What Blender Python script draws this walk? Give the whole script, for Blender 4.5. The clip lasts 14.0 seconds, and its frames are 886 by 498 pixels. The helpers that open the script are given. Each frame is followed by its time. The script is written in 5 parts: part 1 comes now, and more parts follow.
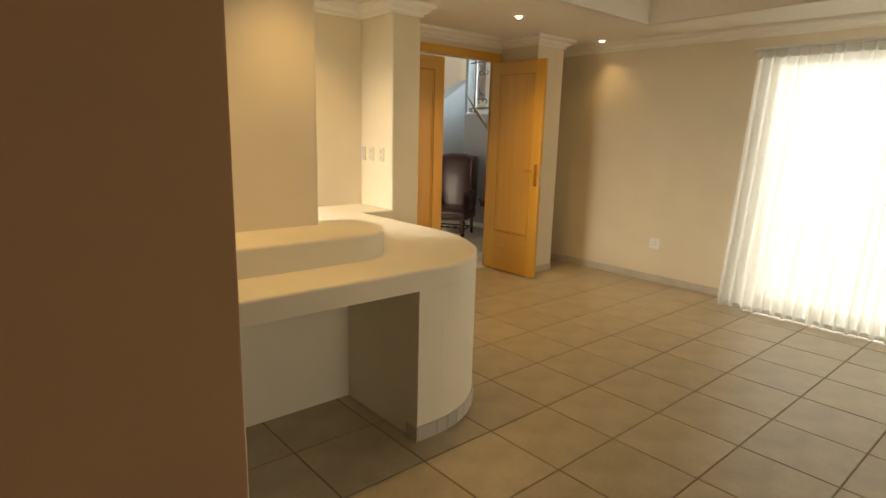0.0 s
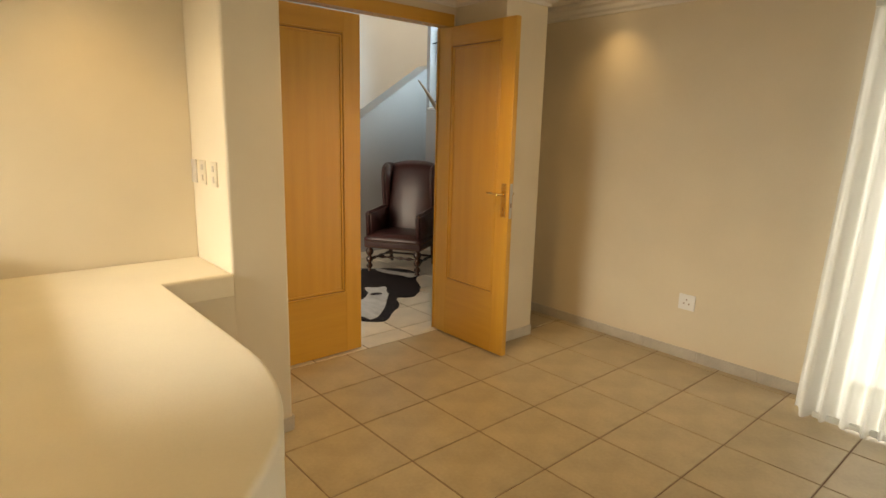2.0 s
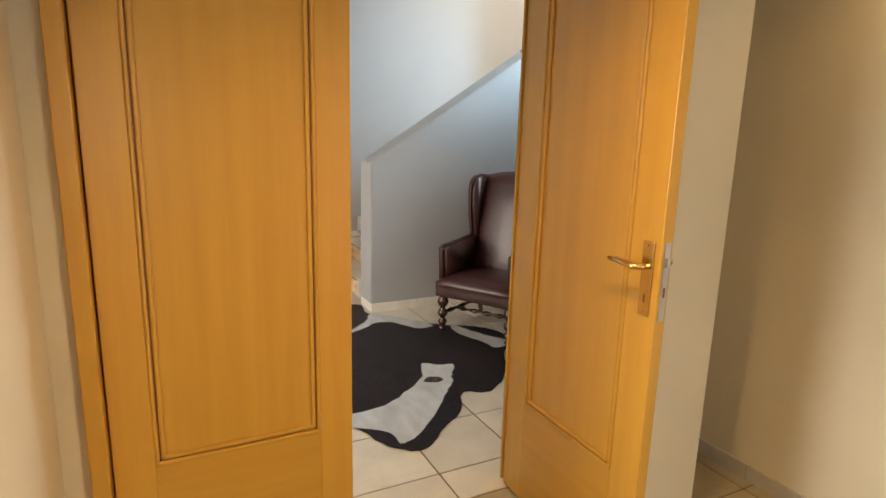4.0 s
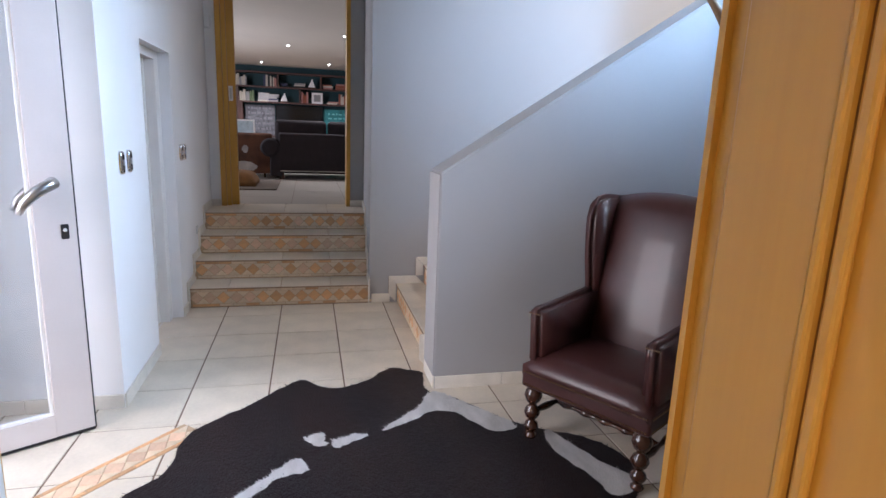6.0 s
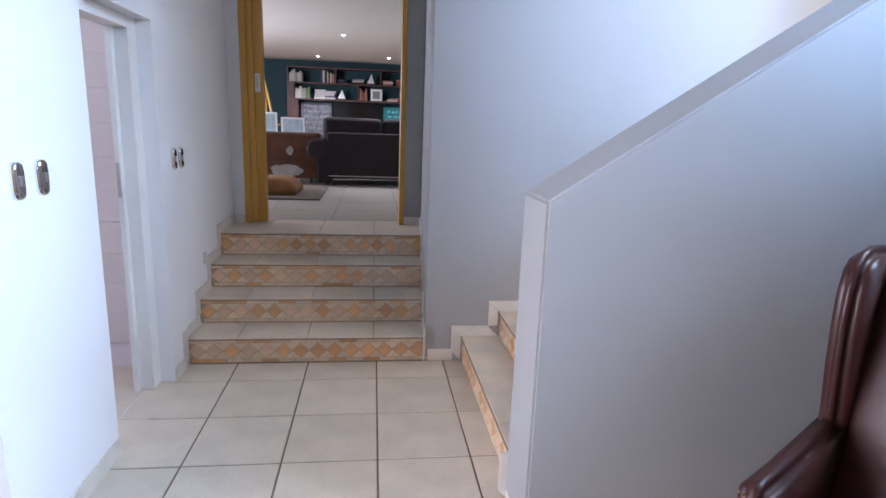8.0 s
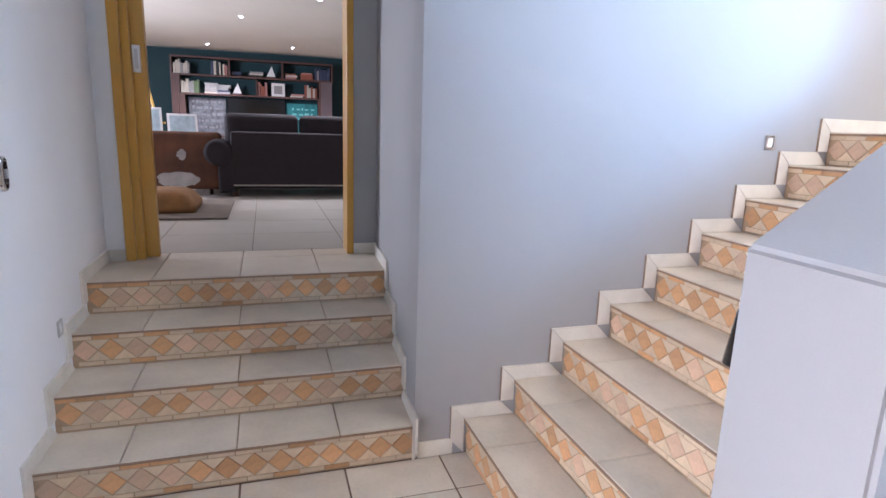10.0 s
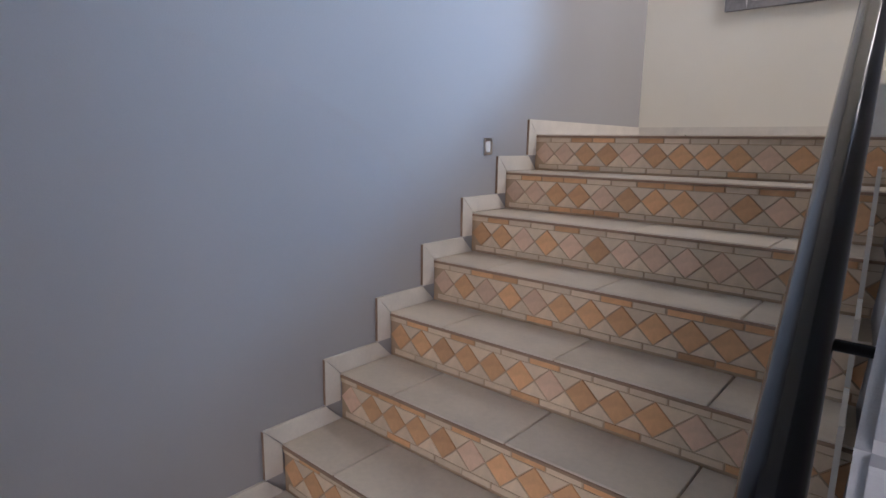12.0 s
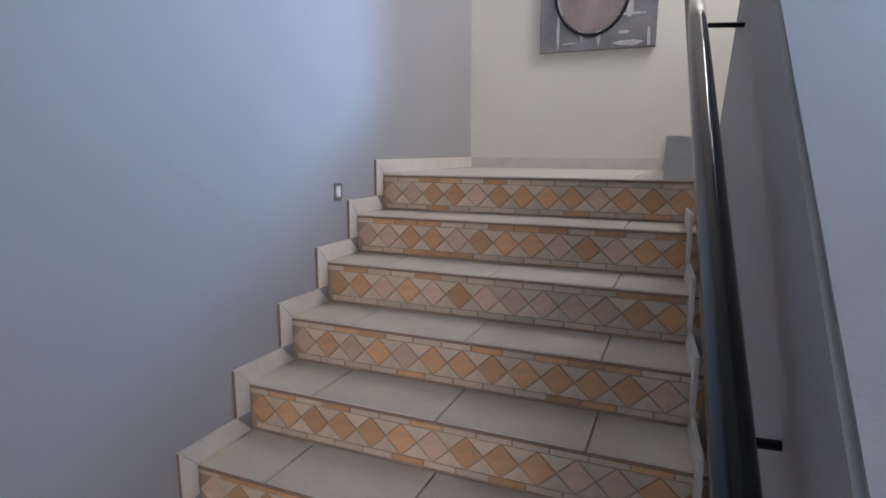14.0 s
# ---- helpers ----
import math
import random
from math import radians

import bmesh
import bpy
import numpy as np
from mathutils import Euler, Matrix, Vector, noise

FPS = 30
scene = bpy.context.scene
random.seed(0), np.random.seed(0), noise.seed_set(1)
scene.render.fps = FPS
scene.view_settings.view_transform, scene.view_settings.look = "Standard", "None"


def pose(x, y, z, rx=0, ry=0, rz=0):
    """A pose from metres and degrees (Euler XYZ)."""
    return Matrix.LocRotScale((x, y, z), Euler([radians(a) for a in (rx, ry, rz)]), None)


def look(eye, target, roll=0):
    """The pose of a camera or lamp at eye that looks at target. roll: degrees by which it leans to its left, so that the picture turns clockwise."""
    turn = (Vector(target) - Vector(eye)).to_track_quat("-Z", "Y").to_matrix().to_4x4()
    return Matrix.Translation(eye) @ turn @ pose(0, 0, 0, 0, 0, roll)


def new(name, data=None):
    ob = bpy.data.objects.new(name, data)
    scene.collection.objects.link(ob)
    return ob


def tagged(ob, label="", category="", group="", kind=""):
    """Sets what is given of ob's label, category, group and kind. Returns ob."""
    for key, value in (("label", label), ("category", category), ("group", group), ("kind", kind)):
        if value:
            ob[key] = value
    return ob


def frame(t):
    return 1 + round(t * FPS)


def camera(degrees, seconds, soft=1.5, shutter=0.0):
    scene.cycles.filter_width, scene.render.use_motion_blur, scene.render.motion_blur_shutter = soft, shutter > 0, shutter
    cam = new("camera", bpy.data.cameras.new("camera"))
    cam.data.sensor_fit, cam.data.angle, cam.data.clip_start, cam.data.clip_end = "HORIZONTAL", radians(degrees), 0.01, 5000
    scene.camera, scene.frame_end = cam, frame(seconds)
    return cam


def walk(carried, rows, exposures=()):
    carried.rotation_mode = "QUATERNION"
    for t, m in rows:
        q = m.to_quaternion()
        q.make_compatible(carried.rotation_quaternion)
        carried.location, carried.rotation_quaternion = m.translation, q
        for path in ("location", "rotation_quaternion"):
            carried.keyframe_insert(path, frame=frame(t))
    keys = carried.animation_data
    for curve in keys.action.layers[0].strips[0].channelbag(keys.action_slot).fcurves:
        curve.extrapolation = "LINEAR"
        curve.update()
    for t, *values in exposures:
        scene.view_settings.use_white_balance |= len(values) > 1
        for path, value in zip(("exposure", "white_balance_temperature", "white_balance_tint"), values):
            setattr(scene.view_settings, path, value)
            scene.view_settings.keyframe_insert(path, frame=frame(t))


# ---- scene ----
cam = camera(75.90, 14.0)
PATH = [
    (0, (-3.023, -4.496, 1.514), (-1.739, -3.017, 1.11), 1.50),
    (0.5, (-2.572, -4.184, 1.523), (-1.267, -2.723, 1.121), 1.50),
    (1, (-2.103, -3.883, 1.535), (-0.789, -2.43, 1.131), 1.50),
    (1.5, (-1.654, -3.554, 1.552), (-0.346, -2.097, 1.146), 1.40),
    (2, (-1.234, -3.233, 1.535), (0.055, -1.759, 1.13), 1.41),
    (2.2, (-1.066, -3.094, 1.537), (0.198, -1.599, 1.13), 1.50),
    (4.3, (0.435, -1.652, 1.498), (1.252, 0.129, 1.094), 1.62),
    (4.5, (0.527, -1.54, 1.5), (1.3, 0.26, 1.096), 1.73),
    (5, (0.742, -1.172, 1.479), (1.432, 0.662, 1.076), 2.07),
    (5.5, (0.954, -0.832, 1.481), (1.512, 1.044, 1.067), 1.67),
    (6, (1.136, -0.475, 1.467), (1.592, 1.428, 1.056), 2.24),
    (6.5, (1.284, -0.14, 1.451), (1.631, 1.787, 1.04), 2.05),
    (7, (1.328, 0.178, 1.457), (1.595, 2.117, 1.043), 2.14),
    (7.2, (1.324, 0.309, 1.442), (1.576, 2.251, 1.031), 2.23),
    (9.3, (1.085, 1.636, 1.464), (1.353, 3.568, 1.022), 1.35),
    (9.5, (1.044, 1.744, 1.464), (1.395, 3.665, 1.03), 1.64),
    (10, (1.041, 2.016, 1.415), (1.63, 3.883, 1.004), 1.87),
    (10.5, (1.122, 2.246, 1.333), (1.952, 4.033, 0.99), 1.50),
    (11, (1.209, 2.467, 1.369), (2.267, 4.127, 1.014), 1.27),
    (11.5, (1.35, 2.631, 1.352), (2.622, 4.137, 1.014), 0.79),
    (12, (1.412, 2.752, 1.416), (2.896, 4.041, 1.049), 0.91),
    (12.5, (1.43, 2.872, 1.453), (3.056, 3.974, 1.081), 0.65),
    (13, (1.414, 2.939, 1.515), (3.134, 3.882, 1.121), 0.79),
    (13.5, (1.409, 2.93, 1.537), (3.18, 3.78, 1.159), 0.37),
    (14, (1.402, 2.914, 1.567), (3.217, 3.681, 1.226), 0.12),
]
walk(cam, [(t, look(*p)) for t, *p in PATH],
     exposures=[(0.0, 0.05, 8500, 9), (2.2, 0.13, 8300, 9), (4.3, 0.6, 7200, 10), (5.0, 0.62, 6900, 10), (6.0, 0.62, 5850, 18), (6.5, 0.56, 5550, 19),
                (7.2, 0.62, 5600, 19), (9.3, 1.44, 5500, 19), (10.0, 1.32, 5600, 19), (11.0, 0.6, 5750, 20), (12.5, -0.08, 5650, 19), (14.0, 0.0, 5450, 18)])

# ---- world and lights ----
world = bpy.data.worlds.new("world")
scene.world = world
world.use_nodes = True
wn = world.node_tree
sky = wn.nodes.new("ShaderNodeTexSky")
sky.sky_type = 'NISHITA'
sky.sun_disc = False
sky.sun_elevation = radians(48)
sky.sun_rotation = radians(180)
wn.links.new(sky.outputs[0], wn.nodes["Background"].inputs[0])
wn.nodes["Background"].inputs[1].default_value = 0.12

sun = new("sun", bpy.data.lights.new("sun", 'SUN'))
sun.data.energy = 2.0
sun.data.angle = radians(0.6)
sun.data.color = (1.0, 0.95, 0.88)
sun.matrix_world = pose(0, 0, 20, 42, 0, 0)


def area(name, m, sx, sy, energy, color):
    lamp = new(name, bpy.data.lights.new(name, 'AREA'))
    lamp.data.shape, lamp.data.size, lamp.data.size_y = 'RECTANGLE', sx, sy
    lamp.data.energy, lamp.data.color = energy, color
    lamp.matrix_world = m
    return lamp


def spot(name, x, y, z, energy, color, angle=95, blend=0.7, size=0.03):
    lamp = new(name, bpy.data.lights.new(name, 'SPOT'))
    lamp.data.energy, lamp.data.color = energy, color
    lamp.data.spot_size, lamp.data.spot_blend, lamp.data.shadow_soft_size = radians(angle), blend, size
    lamp.matrix_world = pose(x, y, z)
    return lamp


WARM = (1.0, 0.70, 0.35)
DAY = (0.62, 0.82, 1.0)
# sky light in the openings: patio window of the study, front door, stair window, unseen niche; the rest are added lamps
area("sky_patio_window", look((3.3, -3.8, 1.2), (0, -3.6, 0.9)), 3.2, 2.7, 175, (0.95, 0.98, 1.0))
porch = area("sky_front_door", look((-0.95, 1.25, 1.15), (1.3, 2.5, 0.6)), 1.0, 2.0, 20, (1.0, 0.92, 0.85))
porch.data.spread = radians(105)
low = area("sky_stair_window", look((3.62, 1.50, 2.70), (0.1, 1.70, 1.2)), 1.7, 1.6, 38, DAY)
low.data.spread = radians(82)
# narrow lamp in an added, unseen high opening; brightens the stair wall
high = area("stair_wall_fill", look((2.95, -0.12, 3.6), (3.45, 4.2, 2.0)), 0.7, 0.9, 15, (0.46, 0.73, 1.0))
high.data.spread = radians(52)
# lamp added to brighten the landing, in an unseen upper opening
area("landing_fill", look((4.25, 2.02, 3.65), (4.7, 4.0, 1.9)), 1.0, 0.9, 42, (1.0, 0.92, 0.78))
alcove = area("sky_niche_window", look((-3.22, -0.97, 1.75), (-1.0, -1.15, 0.75)), 0.9, 0.9, 20, (0.93, 0.97, 1.0))
alcove.data.spread = radians(70)
# lamp added behind the camera to brighten desk and near wall
area("study_fill", look((-1.5, -8.45, 1.5), (-1.5, 0, 0.9)), 2.4, 1.6, 42, (1.0, 0.93, 0.84))
# lamp added inside the lounge to brighten it; its walls have no window
area("lounge_fill", look((-3.3, 9.6, 2.0), (2.0, 10.5, 1.2)), 2.4, 1.4, 120, (0.95, 0.97, 1.0))
# lamp added in front of the solid washroom wall to brighten the room
area("washroom_fill", look((-1.6, 3.4, 1.9), (0.2, 3.7, 1.0)), 0.7, 0.9, 10, (1.0, 0.96, 0.95))

# ---- helpers for building ----


def box(bm, x0, x1, y0, y1, z0, z1, bevel=0.0, seg=2):
    r = bmesh.ops.create_cube(bm, size=1.0, matrix=Matrix.Translation(((x0 + x1) / 2, (y0 + y1) / 2, (z0 + z1) / 2)) @ Matrix.Diagonal((x1 - x0, y1 - y0, z1 - z0, 1)))
    if bevel:
        es = list({e for v in r["verts"] for e in v.link_edges})
        bmesh.ops.bevel(bm, geom=es, offset=bevel, segments=seg, affect='EDGES', profile=0.5)
    return bm


def bx(*a, **k):
    return box(bmesh.new(), *a, **k)


def prism(bm, pts, z0, z1, axis="z"):
    """A prism over a polygon; axis z: pts are (x, y); axis y: pts are (x, z); axis x: pts are (y, z)."""
    def at(p, h):
        return {"z": (p[0], p[1], h), "y": (p[0], h, p[1]), "x": (h, p[0], p[1])}[axis]
    a = [bm.verts.new(at(p, z0)) for p in pts]
    b = [bm.verts.new(at(p, z1)) for p in pts]
    n = len(pts)
    bm.faces.new(a)
    bm.faces.new(b)
    for i in range(n):
        bm.faces.new((a[i], a[(i + 1) % n], b[(i + 1) % n], b[i]))
    bmesh.ops.recalc_face_normals(bm, faces=bm.faces)
    return bm


def lathe(bm, prof, seg=16, m=None):
    """Turns (radius, height) pairs round z."""
    m = m or Matrix()
    rings = []
    for r, z in prof:
        rings.append([bm.verts.new(m @ Vector((r * math.cos(2 * math.pi * i / seg), r * math.sin(2 * math.pi * i / seg), z))) for i in range(seg)])
    for a, b in zip(rings, rings[1:]):
        for i in range(seg):
            bm.faces.new((a[i], a[(i + 1) % seg], b[(i + 1) % seg], b[i]))
    bm.faces.new(rings[0][::-1])
    bm.faces.new(rings[-1])
    for f in bm.faces:
        f.smooth = True
    bmesh.ops.recalc_face_normals(bm, faces=bm.faces)
    return bm


def tube(bm, pts, radius, seg=10, flat=1.0):
    """A tube along points; radius may be a list."""
    pts = [Vector(p) for p in pts]
    rings = []
    for i, p in enumerate(pts):
        d = (pts[min(i + 1, len(pts) - 1)] - pts[max(i - 1, 0)]).normalized()
        u = d.cross(Vector((0, 0, 1)))
        if u.length < 0.05:
            u = d.cross(Vector((0, 1, 0)))
        u.normalize()
        v = d.cross(u)
        r = radius[i] if isinstance(radius, (list, tuple)) else radius
        rings.append([bm.verts.new(p + r * math.cos(2 * math.pi * k / seg) * u + flat * r * math.sin(2 * math.pi * k / seg) * v) for k in range(seg)])
    for a, b in zip(rings, rings[1:]):
        for i in range(seg):
            bm.faces.new((a[i], a[(i + 1) % seg], b[(i + 1) % seg], b[i]))
    bm.faces.new(rings[0][::-1])
    bm.faces.new(rings[-1])
    for f in bm.faces:
        f.smooth = len(f.verts) == 4
    bmesh.ops.recalc_face_normals(bm, faces=bm.faces)
    return bm


def mesh(name, bm, material):
    me = bpy.data.meshes.new(name)
    bm.to_mesh(me)
    bm.free()
    me.materials.append(material)
    return me


def part(name, bm, material, parent, label=""):
    ob = new(name, mesh(name, bm, material))
    ob.parent = parent
    if label:
        tagged(ob, label)
    return ob


def piece(name, me, parent, m):
    ob = new(name, me)
    ob.parent = parent
    ob.matrix_basis = m
    return ob


def thing(name, m, label, category, group="", kind=""):
    ob = new(name)
    ob.matrix_world = m
    return tagged(ob, label, category, group, kind)


def solid(name, bm, material, label, category, group="", kind=""):
    return tagged(new(name, mesh(name, bm, material)), label, category, group, kind)


def structure(name, bm, material, label, category):
    return solid(name, bm, material, label, category, kind="structure")


def soft(bm, width=0.01, seg=3):
    bmesh.ops.bevel(bm, geom=list(bm.edges), offset=width, segments=seg, affect='EDGES', profile=0.6, clamp_overlap=True)
    for f in bm.faces:
        f.smooth = True
    return bm


# ---- materials ----


def mat(name, color, rough=0.5, metal=0.0, var=0.08, scale=6.0, fine=90.0, bump=0.1, dist=0.002, rand=0.0, stretch=None, coat=0.0, color2=None, spec=0.5, island=False):
    """A surface with colour variation at two scales and a fine relief, in metres."""
    m = bpy.data.materials.new(name)
    m.use_nodes = True
    nt = m.node_tree
    b = nt.nodes["Principled BSDF"]
    b.inputs["Roughness"].default_value = rough
    b.inputs["Metallic"].default_value = metal
    b.inputs["Coat Weight"].default_value = coat
    b.inputs["Specular IOR Level"].default_value = spec
    tc = nt.nodes.new("ShaderNodeTexCoord")
    mp = nt.nodes.new("ShaderNodeMapping")
    nt.links.new(tc.outputs["Object"], mp.inputs[0])
    if stretch:
        mp.inputs["Scale"].default_value = stretch
    big = nt.nodes.new("ShaderNodeTexNoise")
    big.inputs["Scale"].default_value = scale
    big.inputs["Detail"].default_value = 4
    small = nt.nodes.new("ShaderNodeTexNoise")
    small.inputs["Scale"].default_value = fine
    small.inputs["Detail"].default_value = 3
    nt.links.new(mp.outputs[0], big.inputs[0])
    nt.links.new(mp.outputs[0], small.inputs[0])
    add = nt.nodes.new("ShaderNodeMath")
    add.operation = 'MULTIPLY_ADD'
    add.inputs[1].default_value = 0.35
    nt.links.new(small.outputs[0], add.inputs[0])
    nt.links.new(big.outputs[0], add.inputs[2])
    ramp = nt.nodes.new("ShaderNodeValToRGB")
    dark = color2 or tuple(c * (1 - 2 * var) for c in color)
    ramp.color_ramp.elements[0].position, ramp.color_ramp.elements[0].color = 0.38, (*dark, 1)
    ramp.color_ramp.elements[1].position, ramp.color_ramp.elements[1].color = 0.98, (*tuple(min(1, c * (1 + 0.6 * var)) for c in color), 1)
    nt.links.new(add.outputs[0], ramp.inputs[0])
    last = ramp.outputs[0]
    if rand:
        info = nt.nodes.new("ShaderNodeNewGeometry" if island else "ShaderNodeObjectInfo")
        mr = nt.nodes.new("ShaderNodeMapRange")
        mr.inputs["To Min"].default_value, mr.inputs["To Max"].default_value = 1 - rand, 1 + rand
        nt.links.new(info.outputs["Random Per Island" if island else "Random"], mr.inputs[0])
        hs = nt.nodes.new("ShaderNodeVectorMath")
        hs.operation = 'SCALE'
        nt.links.new(last, hs.inputs[0])
        nt.links.new(mr.outputs[0], hs.inputs["Scale"])
        last = hs.outputs[0]
    nt.links.new(last, b.inputs["Base Color"])
    if bump:
        bp = nt.nodes.new("ShaderNodeBump")
        bp.inputs["Strength"].default_value, bp.inputs["Distance"].default_value = bump, dist
        nt.links.new(small.outputs[0], bp.inputs["Height"])
        nt.links.new(bp.outputs[0], b.inputs["Normal"])
    rr = nt.nodes.new("ShaderNodeMapRange")
    rr.inputs["To Min"].default_value, rr.inputs["To Max"].default_value = max(0.02, rough - 0.06), min(1, rough + 0.08)
    nt.links.new(big.outputs[0], rr.inputs[0])
    nt.links.new(rr.outputs[0], b.inputs["Roughness"])
    return m


def glow(name, color, strength):
    m = bpy.data.materials.new(name)
    m.use_nodes = True
    b = m.node_tree.nodes["Principled BSDF"]
    b.inputs["Base Color"].default_value = (*color, 1)
    b.inputs["Emission Color"].default_value = (*color, 1)
    b.inputs["Emission Strength"].default_value = strength
    return m


def wood(name, light, dark, rough=0.35, coat=0.3, grain="z", scale=1.0):
    """Varnished wood with long fibres along one axis."""
    st = {"z": (14, 14, 0.7), "x": (0.7, 14, 14), "y": (14, 0.7, 14)}[grain]
    m = mat(name, light, rough, var=0.1, scale=1.4 * scale, fine=9 * scale, bump=0.05, dist=0.001, stretch=st, coat=coat, color2=dark, rand=0.04)
    m.node_tree.nodes["Principled BSDF"].inputs["Coat Roughness"].default_value = 0.28
    return m


M_CREAM = mat("cream_wall_paint", (0.71, 0.62, 0.47), 0.75, var=0.04, scale=2, fine=220, bump=0.25, dist=0.0015)
M_DESK = mat("cream_plaster", (0.76, 0.70, 0.57), 0.7, var=0.04, scale=3, fine=160, bump=0.3, dist=0.002)
# beige wall colour darkened to brown, the unlit side's shade put into it
M_NEARSHADE = mat("shaded_wall_paint", (0.31, 0.18, 0.095), 0.8, var=0.05, scale=2, fine=200, bump=0.2)
M_GREY = mat("grey_wall_paint", (0.365, 0.357, 0.357), 0.62, var=0.03, scale=1.5, fine=240, bump=0.3, dist=0.0015)
M_WHITE = mat("white_wall_paint", (0.82, 0.81, 0.81), 0.7, var=0.03, scale=2, fine=240, bump=0.2)
M_OFFWH = mat("off_white_wall_paint", (0.80, 0.76, 0.67), 0.7, var=0.03, scale=2, fine=240, bump=0.2)
M_CEIL = mat("ceiling_paint", (0.80, 0.76, 0.69), 0.8, var=0.02, scale=2, fine=200, bump=0.1)
M_TRIM = mat("white_gloss_trim", (0.78, 0.76, 0.73), 0.4, var=0.03)
M_SKIRT = mat("beige_skirting_tile", (0.52, 0.47, 0.40), 0.4, var=0.1, scale=9, rand=0.05)
M_SKIRTL = mat("pale_skirting_tile", (0.73, 0.68, 0.60), 0.4, var=0.08, scale=9, rand=0.05)
M_GROUT = mat("brown_grout", (0.24, 0.165, 0.11), 0.85, var=0.15, scale=20)
M_MORTAR = mat("tan_mortar", (0.50, 0.35, 0.22), 0.8, var=0.1, scale=20)
M_NOSE = mat("brown_tile_edge", (0.34, 0.22, 0.14), 0.6, var=0.1, scale=20)
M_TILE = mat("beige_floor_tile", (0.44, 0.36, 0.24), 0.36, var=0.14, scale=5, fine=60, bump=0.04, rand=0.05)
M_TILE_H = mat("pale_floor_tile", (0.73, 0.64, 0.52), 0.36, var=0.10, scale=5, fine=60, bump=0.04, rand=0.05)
M_PEACH = mat("peach_stone", (0.72, 0.40, 0.19), 0.5, var=0.14, scale=14, rand=0.18)
M_PINKST = mat("pale_peach_stone", (0.74, 0.50, 0.34), 0.5, var=0.12, scale=14, rand=0.14)
M_CREAMST = mat("cream_stone", (0.74, 0.58, 0.40), 0.5, var=0.10, scale=14, rand=0.10)
M_DOOR = wood("orange_varnished_wood", (0.59, 0.322, 0.050), (0.545, 0.282, 0.041), coat=0.18)
M_DOORX = wood("orange_varnished_wood_rail", (0.585, 0.317, 0.049), (0.54, 0.277, 0.040), coat=0.18, grain="x")
# dark brown holding the shade inside grooves, slots and holes
M_RECESS_SHADE = mat("recess_shade", (0.22, 0.085, 0.02), 0.5, var=0.1)
M_BRASS = mat("polished_brass", (0.80, 0.58, 0.24), 0.18, 1.0, var=0.05, bump=0.0)
M_STEEL = mat("brushed_steel", (0.58, 0.58, 0.58), 0.3, 1.0, var=0.05, bump=0.0)
M_CHROME = mat("chrome", (0.75, 0.76, 0.78), 0.08, 1.0, var=0.02, bump=0.0)
M_ALU = mat("bronze_white_aluminium", (0.62, 0.56, 0.54), 0.4, 0.15, var=0.03)
M_LEATHER = mat("oxblood_leather", (0.062, 0.018, 0.016), 0.36, var=0.2, scale=7, fine=260, bump=0.35, dist=0.0012, coat=0.15)
M_DKWOOD = mat("dark_turned_wood", (0.06, 0.022, 0.012), 0.2, var=0.2, scale=12, coat=0.5)
M_RUGBLK = mat("black_cow_hair", (0.011, 0.009, 0.011), 0.42, var=0.25, scale=5, fine=300, bump=0.8, dist=0.004)
M_BLACKM = mat("black_gloss_iron", (0.012, 0.012, 0.016), 0.16, 0.2, var=0.1, coat=0.6)
M_IRON = mat("black_wrought_iron", (0.02, 0.02, 0.022), 0.5, 0.4, var=0.1)
M_PLASTIC = mat("ivory_plastic", (0.62, 0.55, 0.42), 0.4, var=0.02)
M_WPLAST = mat("white_plastic", (0.78, 0.77, 0.76), 0.35, var=0.02)
M_TEAL = mat("dark_teal_paint", (0.008, 0.040, 0.048), 0.7, var=0.05, scale=2)
M_SHELF = mat("dark_red_brown_wood", (0.10, 0.045, 0.035), 0.45, var=0.15, scale=6)
M_SOFA = mat("charcoal_brown_fabric", (0.030, 0.022, 0.026), 0.85, var=0.2, scale=9, fine=300, bump=0.4)
M_LFLOOR = mat("greige_floor_tile", (0.40, 0.36, 0.31), 0.4, var=0.08, scale=4, rand=0.03)
M_TV = mat("black_screen", (0.006, 0.006, 0.007), 0.1, var=0.1, bump=0.0)
M_BATH = mat("white_wall_tile", (0.72, 0.66, 0.66), 0.38, var=0.03, rand=0.02)
M_GREEN = mat("plant_leaf", (0.07, 0.12, 0.05), 0.45, var=0.2)
M_GRASS = mat("lawn", (0.07, 0.12, 0.035), 0.9, var=0.3, scale=4)


